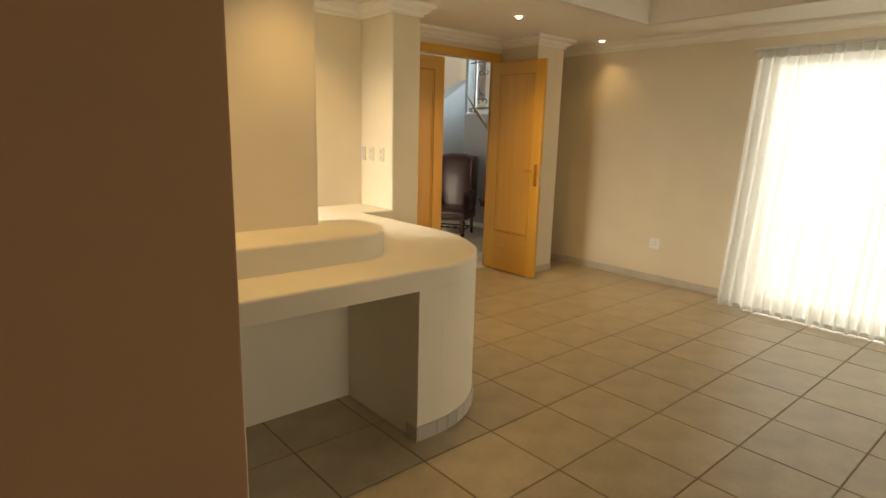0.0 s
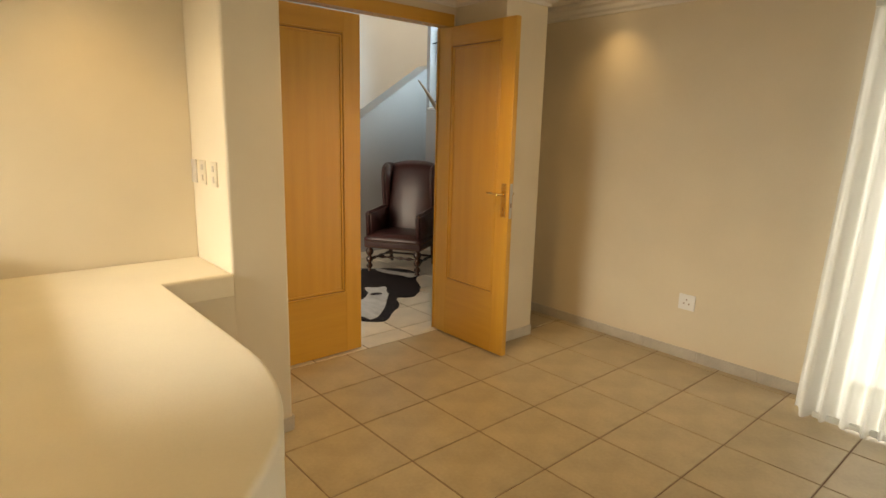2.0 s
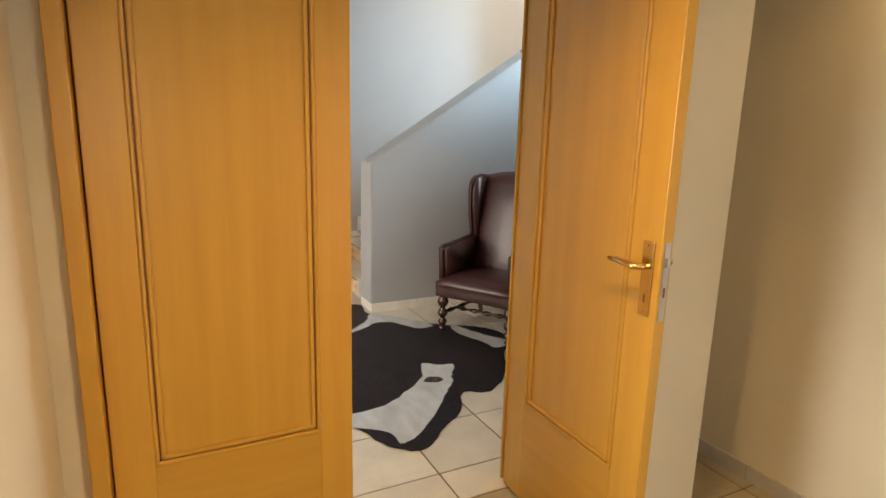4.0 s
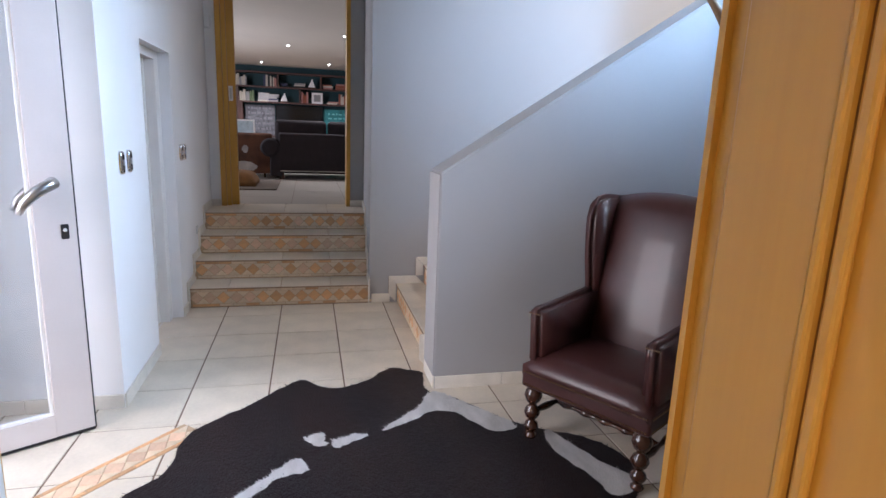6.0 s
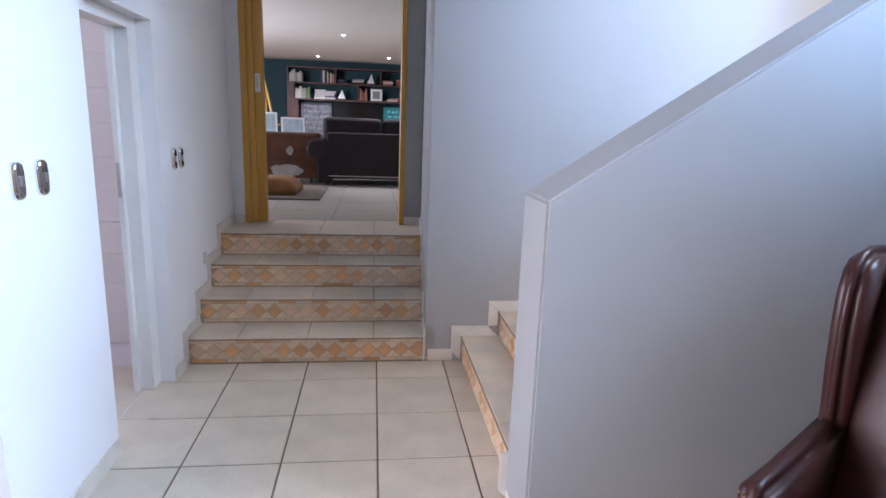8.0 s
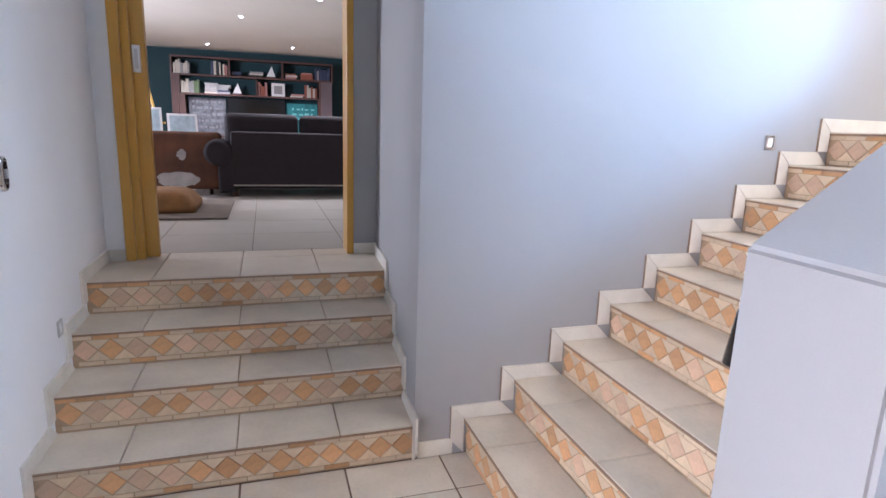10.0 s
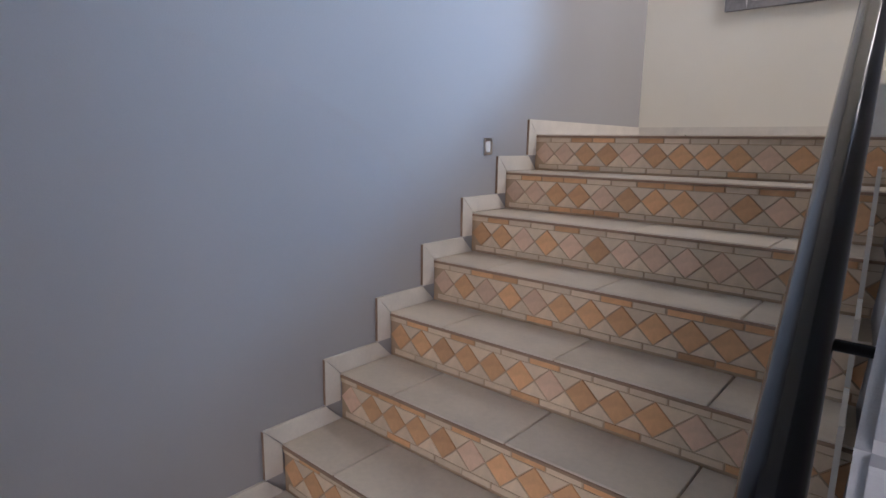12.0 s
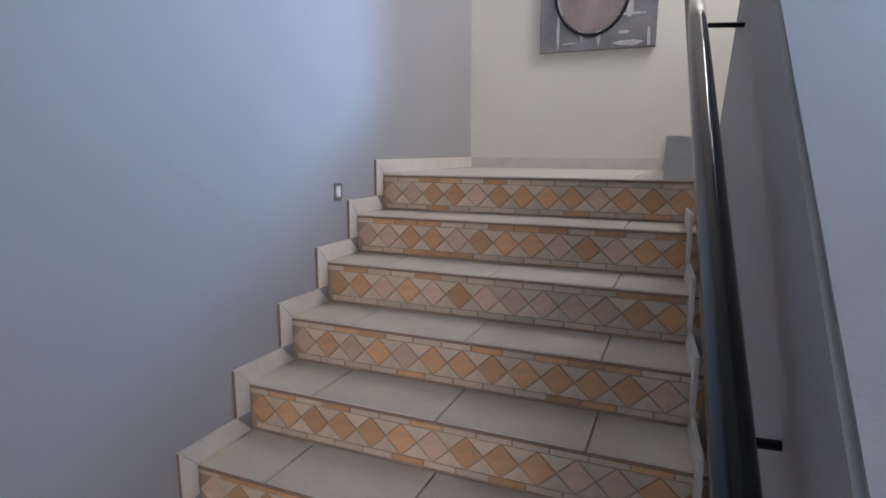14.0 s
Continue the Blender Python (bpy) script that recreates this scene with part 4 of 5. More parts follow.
WHITE = (
    [(1.80, 2.44), (1.90, 2.36), (2.02, 2.20), (2.14, 2.05), (2.12, 1.98), (2.0, 1.99), (1.88, 2.19), (1.76, 2.22), (1.64, 2.15), (1.49, 2.07), (1.52, 2.12), (1.68, 2.26)],
    [(1.11, 2.05), (1.19, 2.09), (1.19, 2.03), (1.21, 1.98), (1.14, 1.99)],
    [(1.23, 2.0), (1.31, 2.04), (1.40, 2.04), (1.33, 1.99), (1.25, 1.95)],
    [(2.29, 1.94), (2.36, 1.80), (2.43, 1.62), (2.52, 1.47), (2.37, 1.40), (2.33, 1.55), (2.25, 1.76)],
    [(1.07, 1.88), (1.12, 1.79), (1.0, 1.75), (0.87, 1.62), (0.78, 1.58), (0.95, 1.77)],
    [(1.76, 1.34), (1.85, 1.28), (1.94, 1.25), (1.86, 1.13), (1.81, 1.02), (1.69, 0.88), (1.45, 0.61), (1.27, 0.50), (1.24, 0.63), (1.04, 0.79), (1.07, 0.87), (1.33, 0.90), (1.57, 1.06), (1.68, 1.17)],
)
for i, pts in enumerate(WHITE):
    loop = smooth_loop(pts, 5, 0.007, 20 + i)
    part("white_patch", flat_patch(loop, 0.0055, 0.0078), M_RUGWHT, rug, "white hair patch")
    part("white_hair_edge", hair_fringe(loop, 0.0074, 0.013, 50 + i), M_RUGWHT, rug)
part("black_spot", flat_patch(smooth_loop([(1.655, 1.09), (1.70, 1.135), (1.76, 1.12), (1.775, 1.07), (1.72, 1.05)], 5, 0.004, 40), 0.0072, 0.0086), M_RUGBRN, rug)



def inside_loop(x, y, pts):
    hit = False
    for (ax, ay), (bx_, by) in zip(pts, pts[1:] + pts[:1]):
        if (ay > y) != (by > y) and x < (bx_ - ax) * (y - ay) / (by - ay) + ax:
            hit = not hit
    return hit


def hair_nap(n, area_, holes, z, seed):
    """Flat-lying tufts of hair that stream outwards from the spine of the hide."""
    rng = random.Random(seed)
    bm = bmesh.new()
    while n > 0:
        x, y = rng.uniform(0.35, 2.6), rng.uniform(0.4, 2.85)
        if not inside_loop(x, y, area_) or any(inside_loop(x, y, h_) for h_ in holes):
            continue
        n -= 1
        a = math.atan2(y - 1.6, x - 1.45) + 0.8 * math.sin(2.3 * x + 1.7 * y) + rng.gauss(0, 0.25)
        d = Vector((math.cos(a), math.sin(a), 0)) * rng.uniform(0.012, 0.03)
        w_ = Vector((-d.y, d.x, 0)) * 0.09
        o = Vector((x, y, z))
        bm.faces.new([bm.verts.new(v) for v in (o - w_, o + w_, o + d + Vector((0, 0, rng.uniform(0.001, 0.004))))])
    return bm


LOOPS = [smooth_loop(p, 5, 0.007, 20 + i) for i, p in enumerate(WHITE)]
tagged(part("hair_nap", hair_nap(9000, HIDE, LOOPS, 0.0062, 70), M_RUGBLK, rug, "short glossy black hair"), kind="stuff")
for i, loop in enumerate(LOOPS):
    tagged(part("white_hair_nap", hair_nap(1200 if i in (0, 5) else 250, loop, [], 0.008, 80 + i), M_RUGWHT, rug, "short white hair"), kind="stuff")

# mosaic band let into the floor
band = thing("floor_inlay", pose(0.30, 1.93, 0.0005, 0, 0, 48), "peach and cream mosaic band let into the floor", "floor inlay", kind="structure")
part("bed", bx(-0.55, 0.42, -0.075, 0.075, -0.002, 0.0006), M_MORTAR, band)
for i in range(9):
    piece("diamond_tile", ME_DIAP, band, pose(-0.48 + D * i, 0, 0.0005, -90, 0, 0))
    piece("triangle_tile", ME_UP, band, pose(-0.48 + D * (i + 0.5), 0, 0.0005, -90, 0, 0))
    piece("triangle_tile", ME_DN, band, pose(-0.48 + D * (i + 0.5), 0, 0.0005, -90, 0, 0))
    for s in (-1, 1):
        piece("border_tile", ME_STP, band, pose(-0.48 + D * i, s * 0.062, 0.0005, -90, 0, 0))


# ---- hall: wing chair ----
def turned(profile, length):
    return [(r, z * length) for r, z in profile]


def puff(w, d, h, n=12, edge=0.3):
    """A stuffed pad: w by d, domed to h above its rim."""
    bm = bmesh.new()
    g = []
    for j in range(n + 1):
        row = []
        for i in range(n + 1):
            u, v = i / n * 2 - 1, j / n * 2 - 1
            b = max(0.0, (1 - abs(u) ** 4) * (1 - abs(v) ** 4))
            row.append(bm.verts.new((u * w / 2, v * d / 2, h * b ** edge)))
        g.append(row)
    for a, b in zip(g, g[1:]):
        for i in range(n):
            bm.faces.new((a[i], a[i + 1], b[i + 1], b[i])).smooth = True
    rim = [e for e in bm.edges if e.is_boundary]
    r = bmesh.ops.extrude_edge_only(bm, edges=rim)
    bmesh.ops.translate(bm, vec=(0, 0, -0.05), verts=[v for v in r["geom"] if isinstance(v, bmesh.types.BMVert)])
    bmesh.ops.contextual_create(bm, geom=[e for e in bm.edges if e.is_boundary])
    bmesh.ops.recalc_face_normals(bm, faces=bm.faces)
    return bm


def studs(bm, a, b, n, r=0.0055):
    for i in range(n):
        p = Vector(a).lerp(Vector(b), (i + 0.5) / n)
        bmesh.ops.create_icosphere(bm, subdivisions=1, radius=r, matrix=Matrix.Translation(p))
    return bm


def wing_chair(m, label):
    ch = thing("wing_chair", m, label, "armchair")
    part("seat_frame", soft(bx(-0.325, 0.325, -0.045, 0.56, 0.272, 0.372), 0.016), M_LEATHER, ch)
    seat = puff(0.645, 0.60, 0.055)
    bmesh.ops.translate(seat, vec=(0, 0.255, 0.385), verts=seat.verts)
    part("seat", seat, M_LEATHER, ch, "smooth oxblood leather seat")
    # back: leaning slab with an arched top and a stuffed front
    bm = bmesh.new()
    nu, nv = 16, 18
    fr_, bk = [], []
    for j in range(nv + 1):
        f = j / nv
        rf, rb = [], []
        for i in range(nu + 1):
            u = i / nu * 2 - 1
            ztop = 1.20 - 0.045 * abs(u) ** 2.2
            z = 0.36 + (ztop - 0.36) * f
            yb = 0.53 + 0.145 * f + 0.03 * f * f
            w = 0.275 + 0.01 * f
            bulge = 0.035 * max(0, (1 - abs(u) ** 3)) * max(0, 1 - abs(2 * f - 1) ** 4)
            rnd = 0.045 * max(0, (f - 0.93) / 0.07) ** 2
            rf.append(bm.verts.new((u * w, yb - 0.10 - bulge + rnd, z)))
            rb.append(bm.verts.new((u * w, yb - rnd * 0.5, z)))
        fr_.append(rf)
        bk.append(rb)
    for j in range(nv):
        for i in range(nu):
            bm.faces.new((fr_[j][i], fr_[j][i + 1], fr_[j + 1][i + 1], fr_[j + 1][i]))
            bm.faces.new((bk[j][i + 1], bk[j][i], bk[j + 1][i], bk[j + 1][i + 1]))
    for i in range(nu):
        bm.faces.new((fr_[nv][i], fr_[nv][i + 1], bk[nv][i + 1], bk[nv][i]))
        bm.faces.new((fr_[0][i + 1], fr_[0][i], bk[0][i], bk[0][i + 1]))
    for j in range(nv):
        bm.faces.new((fr_[j + 1][0], fr_[j][0], bk[j][0], bk[j + 1][0]))
        bm.faces.new((fr_[j][nu], fr_[j + 1][nu], bk[j + 1][nu], bk[j][nu]))
    for f in bm.faces:
        f.smooth = True
    bmesh.ops.recalc_face_normals(bm, faces=bm.faces)
    part("backrest", bm, M_LEATHER, ch, "stuffed leather backrest with an arched top")
    for s in (-1, 1):
        prof = [(0.60, 0.40), (0.44, 0.40), (0.43, 0.64), (0.425, 0.72), (0.40, 0.84), (0.385, 0.98), (0.385, 1.06), (0.405, 1.13), (0.45, 1.165), (0.52, 1.175), (0.60, 1.17), (0.695, 1.16), (0.67, 0.90), (0.62, 0.60)]
        x0, x1 = sorted((s * 0.258, s * 0.318))
        w = prism(bmesh.new(), prof, x0, x1, "x")
        bmesh.ops.bevel(w, geom=[e for e in w.edges if abs(e.verts[0].co.x - e.verts[1].co.x) < 1e-5], offset=0.022, segments=4, affect='EDGES', clamp_overlap=True)
        for f in w.faces:
            f.smooth = True
        part("wing", w, M_LEATHER, ch, "leather-covered wing")
        x0, x1 = sorted((s * 0.252, s * 0.325))
        a = prism(bmesh.new(), [(-0.015, 0.372), (0.50, 0.372), (0.50, 0.70), (0.30, 0.685), (0.10, 0.672), (0.0, 0.672), (-0.028, 0.66), (-0.03, 0.60), (-0.02, 0.50)], x0, x1, "x")
        bmesh.ops.bevel(a, geom=[e for e in a.edges if abs(e.verts[0].co.x - e.verts[1].co.x) < 1e-5], offset=0.024, segments=4, affect='EDGES', clamp_overlap=True)
        for f in a.faces:
            f.smooth = True
        arm = part("arm", a, M_LEATHER, ch, "leather arm")
        tagged(part("nailhead_row", studs(bmesh.new(), (s * 0.258, -0.026, 0.640), (s * 0.320, -0.026, 0.640), 8, 0.005), M_BRASSD, arm, "row of brass nailheads"), kind="stuff")
    rows = bmesh.new()
    for z in (0.290, 0.350):
        studs(rows, (-0.315, -0.046, z), (0.315, -0.046, z), 46)
        studs(rows, (-0.326, -0.03, z), (-0.326, 0.54, z), 42)
        studs(rows, (0.326, -0.03, z), (0.326, 0.54, z), 42)
    tagged(part("nailhead_row", rows, M_BRASSD, ch, "two rows of brass nailheads"), kind="stuff")
    leg = [(0.014, 0.0), (0.026, 0.02), (0.030, 0.06), (0.022, 0.10), (0.017, 0.13), (0.028, 0.17), (0.036, 0.23), (0.030, 0.30), (0.018, 0.34), (0.018, 0.37), (0.032, 0.42), (0.040, 0.50), (0.033, 0.58), (0.019, 0.63), (0.019, 0.66), (0.034, 0.72), (0.044, 0.82), (0.036, 0.92), (0.022, 0.97), (0.030, 1.0)]
    for s in (-1, 1):
        part("leg", lathe(bmesh.new(), [(r, z * 0.274) for r, z in leg], 18, pose(s * 0.28, 0.0, 0)), M_DKWOOD, ch, "turned dark wooden front leg")
        bl = bmesh.new()
        tube(bl, [(s * 0.26, 0.60, 0.0), (s * 0.265, 0.56, 0.15), (s * 0.27, 0.53, 0.30)], [0.020, 0.024, 0.028], 8)
        part("leg", bl, M_DKWOOD, ch, "raked dark wooden back leg")
        pts, rad = [], []
        for i in range(25):
            f = i / 24
            pts.append((s * (0.28 - 0.018 * f), 0.02 + 0.55 * f, 0.135 - 0.02 * f))
            rad.append(0.011 + 0.008 * abs(math.sin(f * math.pi * 3)) ** 2)
        part("stretcher", tube(bmesh.new(), pts, rad, 10), M_DKWOOD, ch)
    pts, rad = [], []
    for i in range(41):
        f = i / 40
        pts.append((-0.27 + 0.54 * f, 0.20, 0.128))
        rad.append(0.010 + 0.010 * abs(math.sin(f * math.pi * 5)) ** 3)
    part("stretcher", tube(bmesh.new(), pts, rad, 10), M_DKWOOD, ch)
    part("stretcher", tube(bmesh.new(), [(-0.26, 0.50, 0.12), (0.26, 0.50, 0.12)], 0.012, 10), M_DKWOOD, ch)
    return ch


M_BRASSD = mat("aged_brass", (0.22, 0.13, 0.07), 0.4, 0.8, var=0.1, bump=0.0)
wing_chair(pose(2.332, 1.665, 0, 0, 0, -58.4), "oxblood leather wing chair with turned legs and nailheads")

# round side table, carved branch and plant
tb = thing("round_table", pose(2.95, 1.0, 0), "round dark mahogany side table", "table")
M_MAHOG = mat("mahogany", (0.085, 0.022, 0.016), 0.25, var=0.08, scale=5, coat=0.4, stretch=(1, 6, 1))
part("tabletop", lathe(bmesh.new(), [(0.02, 0.600), (0.42, 0.600), (0.432, 0.594), (0.435, 0.585), (0.428, 0.575), (0.40, 0.572), (0.02, 0.572)][::-1], 56), M_MAHOG, tb)
part("apron", lathe(bmesh.new(), [(0.395, 0.50), (0.40, 0.505), (0.40, 0.573), (0.39, 0.573)], 48), M_MAHOG, tb)
for k in range(3):
    a = radians(50 + 120 * k)
    part("leg", tube(bmesh.new(), [(0.30 * math.cos(a), 0.30 * math.sin(a), 0.53), (0.32 * math.cos(a), 0.32 * math.sin(a), 0.3), (0.36 * math.cos(a), 0.36 * math.sin(a), 0.0)], [0.024, 0.020, 0.014], 10), M_MAHOG, tb)
M_DRIFT = mat("pale_driftwood", (0.36, 0.24, 0.14), 0.6, var=0.2, scale=4, fine=40, stretch=(6, 6, 1), bump=0.4)
br = thing("carved_branch", pose(0, 0, 0), "tall curved bare wooden branch standing in the corner", "ornament")
part("branch", tube(bmesh.new(), [(2.44, 1.40, 2.03), (2.55, 1.41, 1.93), (2.68, 1.43, 1.80), (2.86, 1.45, 1.655), (3.03, 1.46, 1.52), (3.20, 1.48, 1.36), (3.29, 1.50, 1.1), (3.30, 1.52, 0.6), (3.30, 1.52, 0.03)], [0.006, 0.014, 0.022, 0.028, 0.032, 0.034, 0.036, 0.038, 0.040], 12), M_DRIFT, br)
part("foot", lathe(bmesh.new(), [(0.11, 0.0), (0.11, 0.02), (0.10, 0.03), (0.045, 0.035)], 24, pose(3.29, 1.52, 0)), M_DKWOOD, br)
M_TEALG = mat("teal_glazed_ceramic", (0.10, 0.32, 0.33), 0.15, var=0.1, scale=10, coat=0.5)
pv = thing("potted_plant", pose(3.10, 1.0, 0.60), "grassy houseplant in a teal glazed pot on the table", "plant")
part("pot", lathe(bmesh.new(), [(0.055, 0.0), (0.085, 0.03), (0.10, 0.10), (0.09, 0.16), (0.075, 0.18), (0.07, 0.17), (0.07, 0.15)], 28), M_TEALG, pv)
rng = random.Random(8)
for k in range(16):
    a = rng.uniform(0, 6.28)
    L = rng.uniform(0.18, 0.30)
    lean = rng.uniform(0.4, 1.0)
    bm = bmesh.new()
    pv_ = []
    for i in range(7):
        f = i / 6
        rr = L * lean * f
        z = 0.15 + L * f * (1 - 0.55 * lean * f * f)
        wd = 0.007 * (1 - f) + 0.001
        c_, s_ = math.cos(a), math.sin(a)
        pv_.append((bm.verts.new((rr * c_ - wd * s_, rr * s_ + wd * c_, z)), bm.verts.new((rr * c_ + wd * s_, rr * s_ - wd * c_, z)), bm.verts.new((rr * c_, rr * s_, z - 0.003))))
    for p_, q_ in zip(pv_, pv_[1:]):
        bm.faces.new((p_[0], p_[2], q_[2], q_[0])).smooth = True
        bm.faces.new((p_[2], p_[1], q_[1], q_[2])).smooth = True
        bm.faces.new((p_[1], p_[0], q_[0], q_[1])).smooth = True
    part("leaf", bm, M_GREEN, pv)

# ---- hall: front door, window, handrail, fittings ----
ang = math.degrees(math.atan2(-0.125, -0.205))
fd = thing("front_door", pose(0.12, 2.322, 0, 0, 0, ang), "open pale aluminium front door with a glass pane", "door")
part("stile", bx(0.0, 0.155, -0.022, 0.022, 0.02, 2.12, bevel=0.003), M_ALU, fd)
part("stile", bx(0.76, 0.90, -0.022, 0.022, 0.02, 2.12, bevel=0.003), M_ALU, fd)
part("rail", bx(0.155, 0.76, -0.0215, 0.0215, 0.02, 0.125), M_ALU, fd)
part("rail", bx(0.155, 0.76, -0.0215, 0.0215, 2.0, 2.12), M_ALU, fd)
for a0, a1, z0, z1 in ((0.155, 0.17, 0.125, 2.0), (0.745, 0.76, 0.125, 2.0), (0.17, 0.745, 0.125, 0.14), (0.17, 0.745, 1.985, 2.0)):
    part("glazing_bead", bx(a0, a1, -0.014, 0.014, z0, z1, bevel=0.002), M_WPLAST, fd)
g = part("pane", bx(0.168, 0.747, -0.003, 0.003, 0.138, 1.987), M_GLASS, fd, "clear glass pane")
g.visible_shadow = False
part("seal", bx(-0.006, 0.0, -0.018, 0.018, 0.012, 2.12), M_IRON, fd, "black rubber edge seal")
part("sweep", bx(0.0, 0.90, -0.020, 0.020, 0.006, 0.02), M_IRON, fd, "black rubber door sweep")
for f in (-1, 1):
    hd = part("handle", tube(bmesh.new(), [(0.075, f * 0.022, 1.18), (0.075, f * 0.055, 1.18), (0.09, f * 0.064, 1.178), (0.14, f * 0.066, 1.15), (0.19, f * 0.066, 1.10), (0.21, f * 0.064, 1.06)], [0.026, 0.022, 0.024, 0.024, 0.02, 0.014], 14), M_STEEL, fd, "curved satin steel handle")
    part("lock", bx(0.03, 0.06, *sorted((f * 0.022, f * 0.026)), 0.935, 1.0, bevel=0.004), M_IRON, fd, "dark lock plate")
    part("lock_cylinder", lathe(bmesh.new(), [(0.008, 0), (0.008, 0.005)], 12, pose(0.045, f * 0.025, 0.975, -90 * f, 0, 0)), M_STEEL, fd)
ffr = thing("door_frame_front", pose(0, 0, 0), "pale aluminium front door frame", "door frame", kind="structure")
part("jamb", bx(-0.80, -0.74, 0.72, 0.77, 0, 2.15), M_ALU, ffr)
part("jamb", bx(-0.80, -0.74, 1.81, 1.86, 0, 2.15), M_ALU, ffr)
part("head", bx(-0.80, -0.74, 0.77, 1.81, 2.10, 2.15), M_ALU, ffr)

wn_ = thing("window_stair", pose(0, 0, 0), "tall white window with a black wrought-iron grille", "window", kind="structure")
part("sill", bx(3.425, 3.62, 0.58, 2.46, 1.80, 1.825, bevel=0.004), M_TRIM, wn_)
for y in (0.63, 1.22, 1.82, 2.41):
    part("frame_post", bx(3.565, 3.60, y - 0.03, y + 0.03, 1.825, 3.60), M_TRIM, wn_)
for z in (1.85, 2.70, 3.57):
    part("frame_rail", bx(3.566, 3.599, 0.66, 2.38, z - 0.025, z + 0.025), M_TRIM, wn_)
for a, b in ((0.66, 1.19), (1.25, 1.79), (1.85, 2.38)):
    g = part("pane", bx(3.580, 3.585, a, b, 1.87, 3.55), M_GLASS, wn_, "clear glass pane")
    g.visible_shadow = False
gr = thing("window_grille", pose(0, 0, 0), "black wrought-iron grille with scrolls in front of the stair window", "window grille")
GX = 3.50
for y in (0.75, 1.15, 1.55, 1.95, 2.33):
    part("bar", bx(GX - 0.007, GX + 0.007, y - 0.007, y + 0.007, 1.826, 3.58), M_IRON, gr)
for z in (1.90, 2.60, 3.40):
    part("rail", tube(bmesh.new(), [(GX - 0.012, 0.62, z), (GX - 0.012, 2.30, z), (GX - 0.015, 2.40, z - 0.004), (GX - 0.03, 2.47, z - 0.014)], [0.009, 0.009, 0.007, 0.002], 8), M_IRON, gr)


def scroll(y, z, s, up_):
    pts = []
    for i in range(26):
        a = i / 25 * 4.6
        r = 0.075 * math.exp(-0.36 * a)
        pts.append((GX - 0.012, y + s * r * math.cos(a), z + up_ * r * math.sin(a)))
    return tube(bmesh.new(), pts, 0.007, 6)


for y in (0.95, 1.35, 1.75, 2.14):
    for z, u in ((1.99, 1), (2.45, -1), (2.75, 1)):
        part("scroll", scroll(y - 0.07, z, 1, u), M_IRON, gr)
        part("scroll", scroll(y + 0.07, z, -1, u), M_IRON, gr)

hr = thing("handrail", pose(0, 0, 0), "black lacquered steel handrail on the parapet wall", "handrail")
q0 = Vector((1.940, 2.829, 1.109))
dr = Vector((1, 0.070, 0.66))
pts = [(1.900, 2.828, 0.985), (1.920, 2.828, 1.085), tuple(q0)] + [tuple(q0 + dr * f) for f in (0.02, 0.4, 0.8, 1.2, 1.66)]
part("rail", tube(bmesh.new(), pts, 0.027, 16), M_BLACKM, hr, "glossy black round rail")
for f in (0.23, 1.36):
    p_ = q0 + dr * f
    part("bracket", tube(bmesh.new(), [(p_.x, p_.y, p_.z - 0.02), (p_.x + 0.012, p_.y - 0.006, p_.z - 0.062), (p_.x + 0.03, p_.y - 0.02, p_.z - 0.072), (p_.x + 0.05, 2.755, p_.z - 0.078)], 0.0075, 8), M_IRON, hr, "black steel bracket")


def chrome_switch(y, z, label):
    sw = thing("light_switch", pose(0.20, y, z), label, "switch", "chrome switches of the hall")
    def outline(a, b):
        return [(math.copysign(abs(math.cos(u)) ** 0.55, math.cos(u)) * a, math.copysign(abs(math.sin(u)) ** 0.55, math.sin(u)) * b) for u in (2 * math.pi * i / 32 for i in range(32))]
    body = bmesh.new()
    rings = [[body.verts.new((x, p[0], p[1])) for p in outline(a, b)] for x, a, b in ((0.0, 0.028, 0.060), (0.010, 0.0275, 0.0595), (0.016, 0.024, 0.056), (0.0185, 0.017, 0.049), (0.0175, 0.015, 0.046), (0.019, 0.008, 0.03))]
    for r0, r1 in zip(rings, rings[1:]):
        for i in range(32):
            body.faces.new((r0[i], r0[(i + 1) % 32], r1[(i + 1) % 32], r1[i])).smooth = True
    body.faces.new(rings[-1])
    bmesh.ops.recalc_face_normals(body, faces=body.faces)
    part("cover", body, M_CHROME, sw)
    part("rocker", bx(0.018, 0.0225, -0.007, 0.007, -0.016, 0.016, bevel=0.002), M_STEEL, sw, "steel rocker")


for y in (2.735, 2.868):
    chrome_switch(y, 1.24, "oval chrome light switch on the white wall")
for y in (4.145, 4.255):
    chrome_switch(y, 1.225, "oval chrome light switch on the white wall")


def step_light(m):
    st_ = thing("step_light", m, "small square chrome step light in the wall", "wall light", "step lights")
    fr__ = bmesh.new()
    for a in ((-0.027, -0.017, -0.034, 0.034), (0.017, 0.027, -0.034, 0.034), (-0.017, 0.017, 0.022, 0.034), (-0.017, 0.017, -0.034, -0.022)):
        box(fr__, a[0], a[1], -0.006, 0, a[2], a[3])
    part("bezel", fr__, M_STEEL, st_)
    part("lens", bx(-0.017, 0.017, -0.003, 0, -0.022, 0.022), M_WPLAST, st_, "frosted lens")


step_light(pose(3.345, SW, 1.405))
step_light(pose(0.20, 4.63, 0.555, 0, 0, 90))
pir = thing("alarm_sensor", pose(0.232, 5.45, 2.36), "white plastic alarm sensor on the wall", "sensor")
part("housing", soft(bx(-0.028, 0.028, -0.04, 0, -0.055, 0.055), 0.008), M_WPLAST, pir)

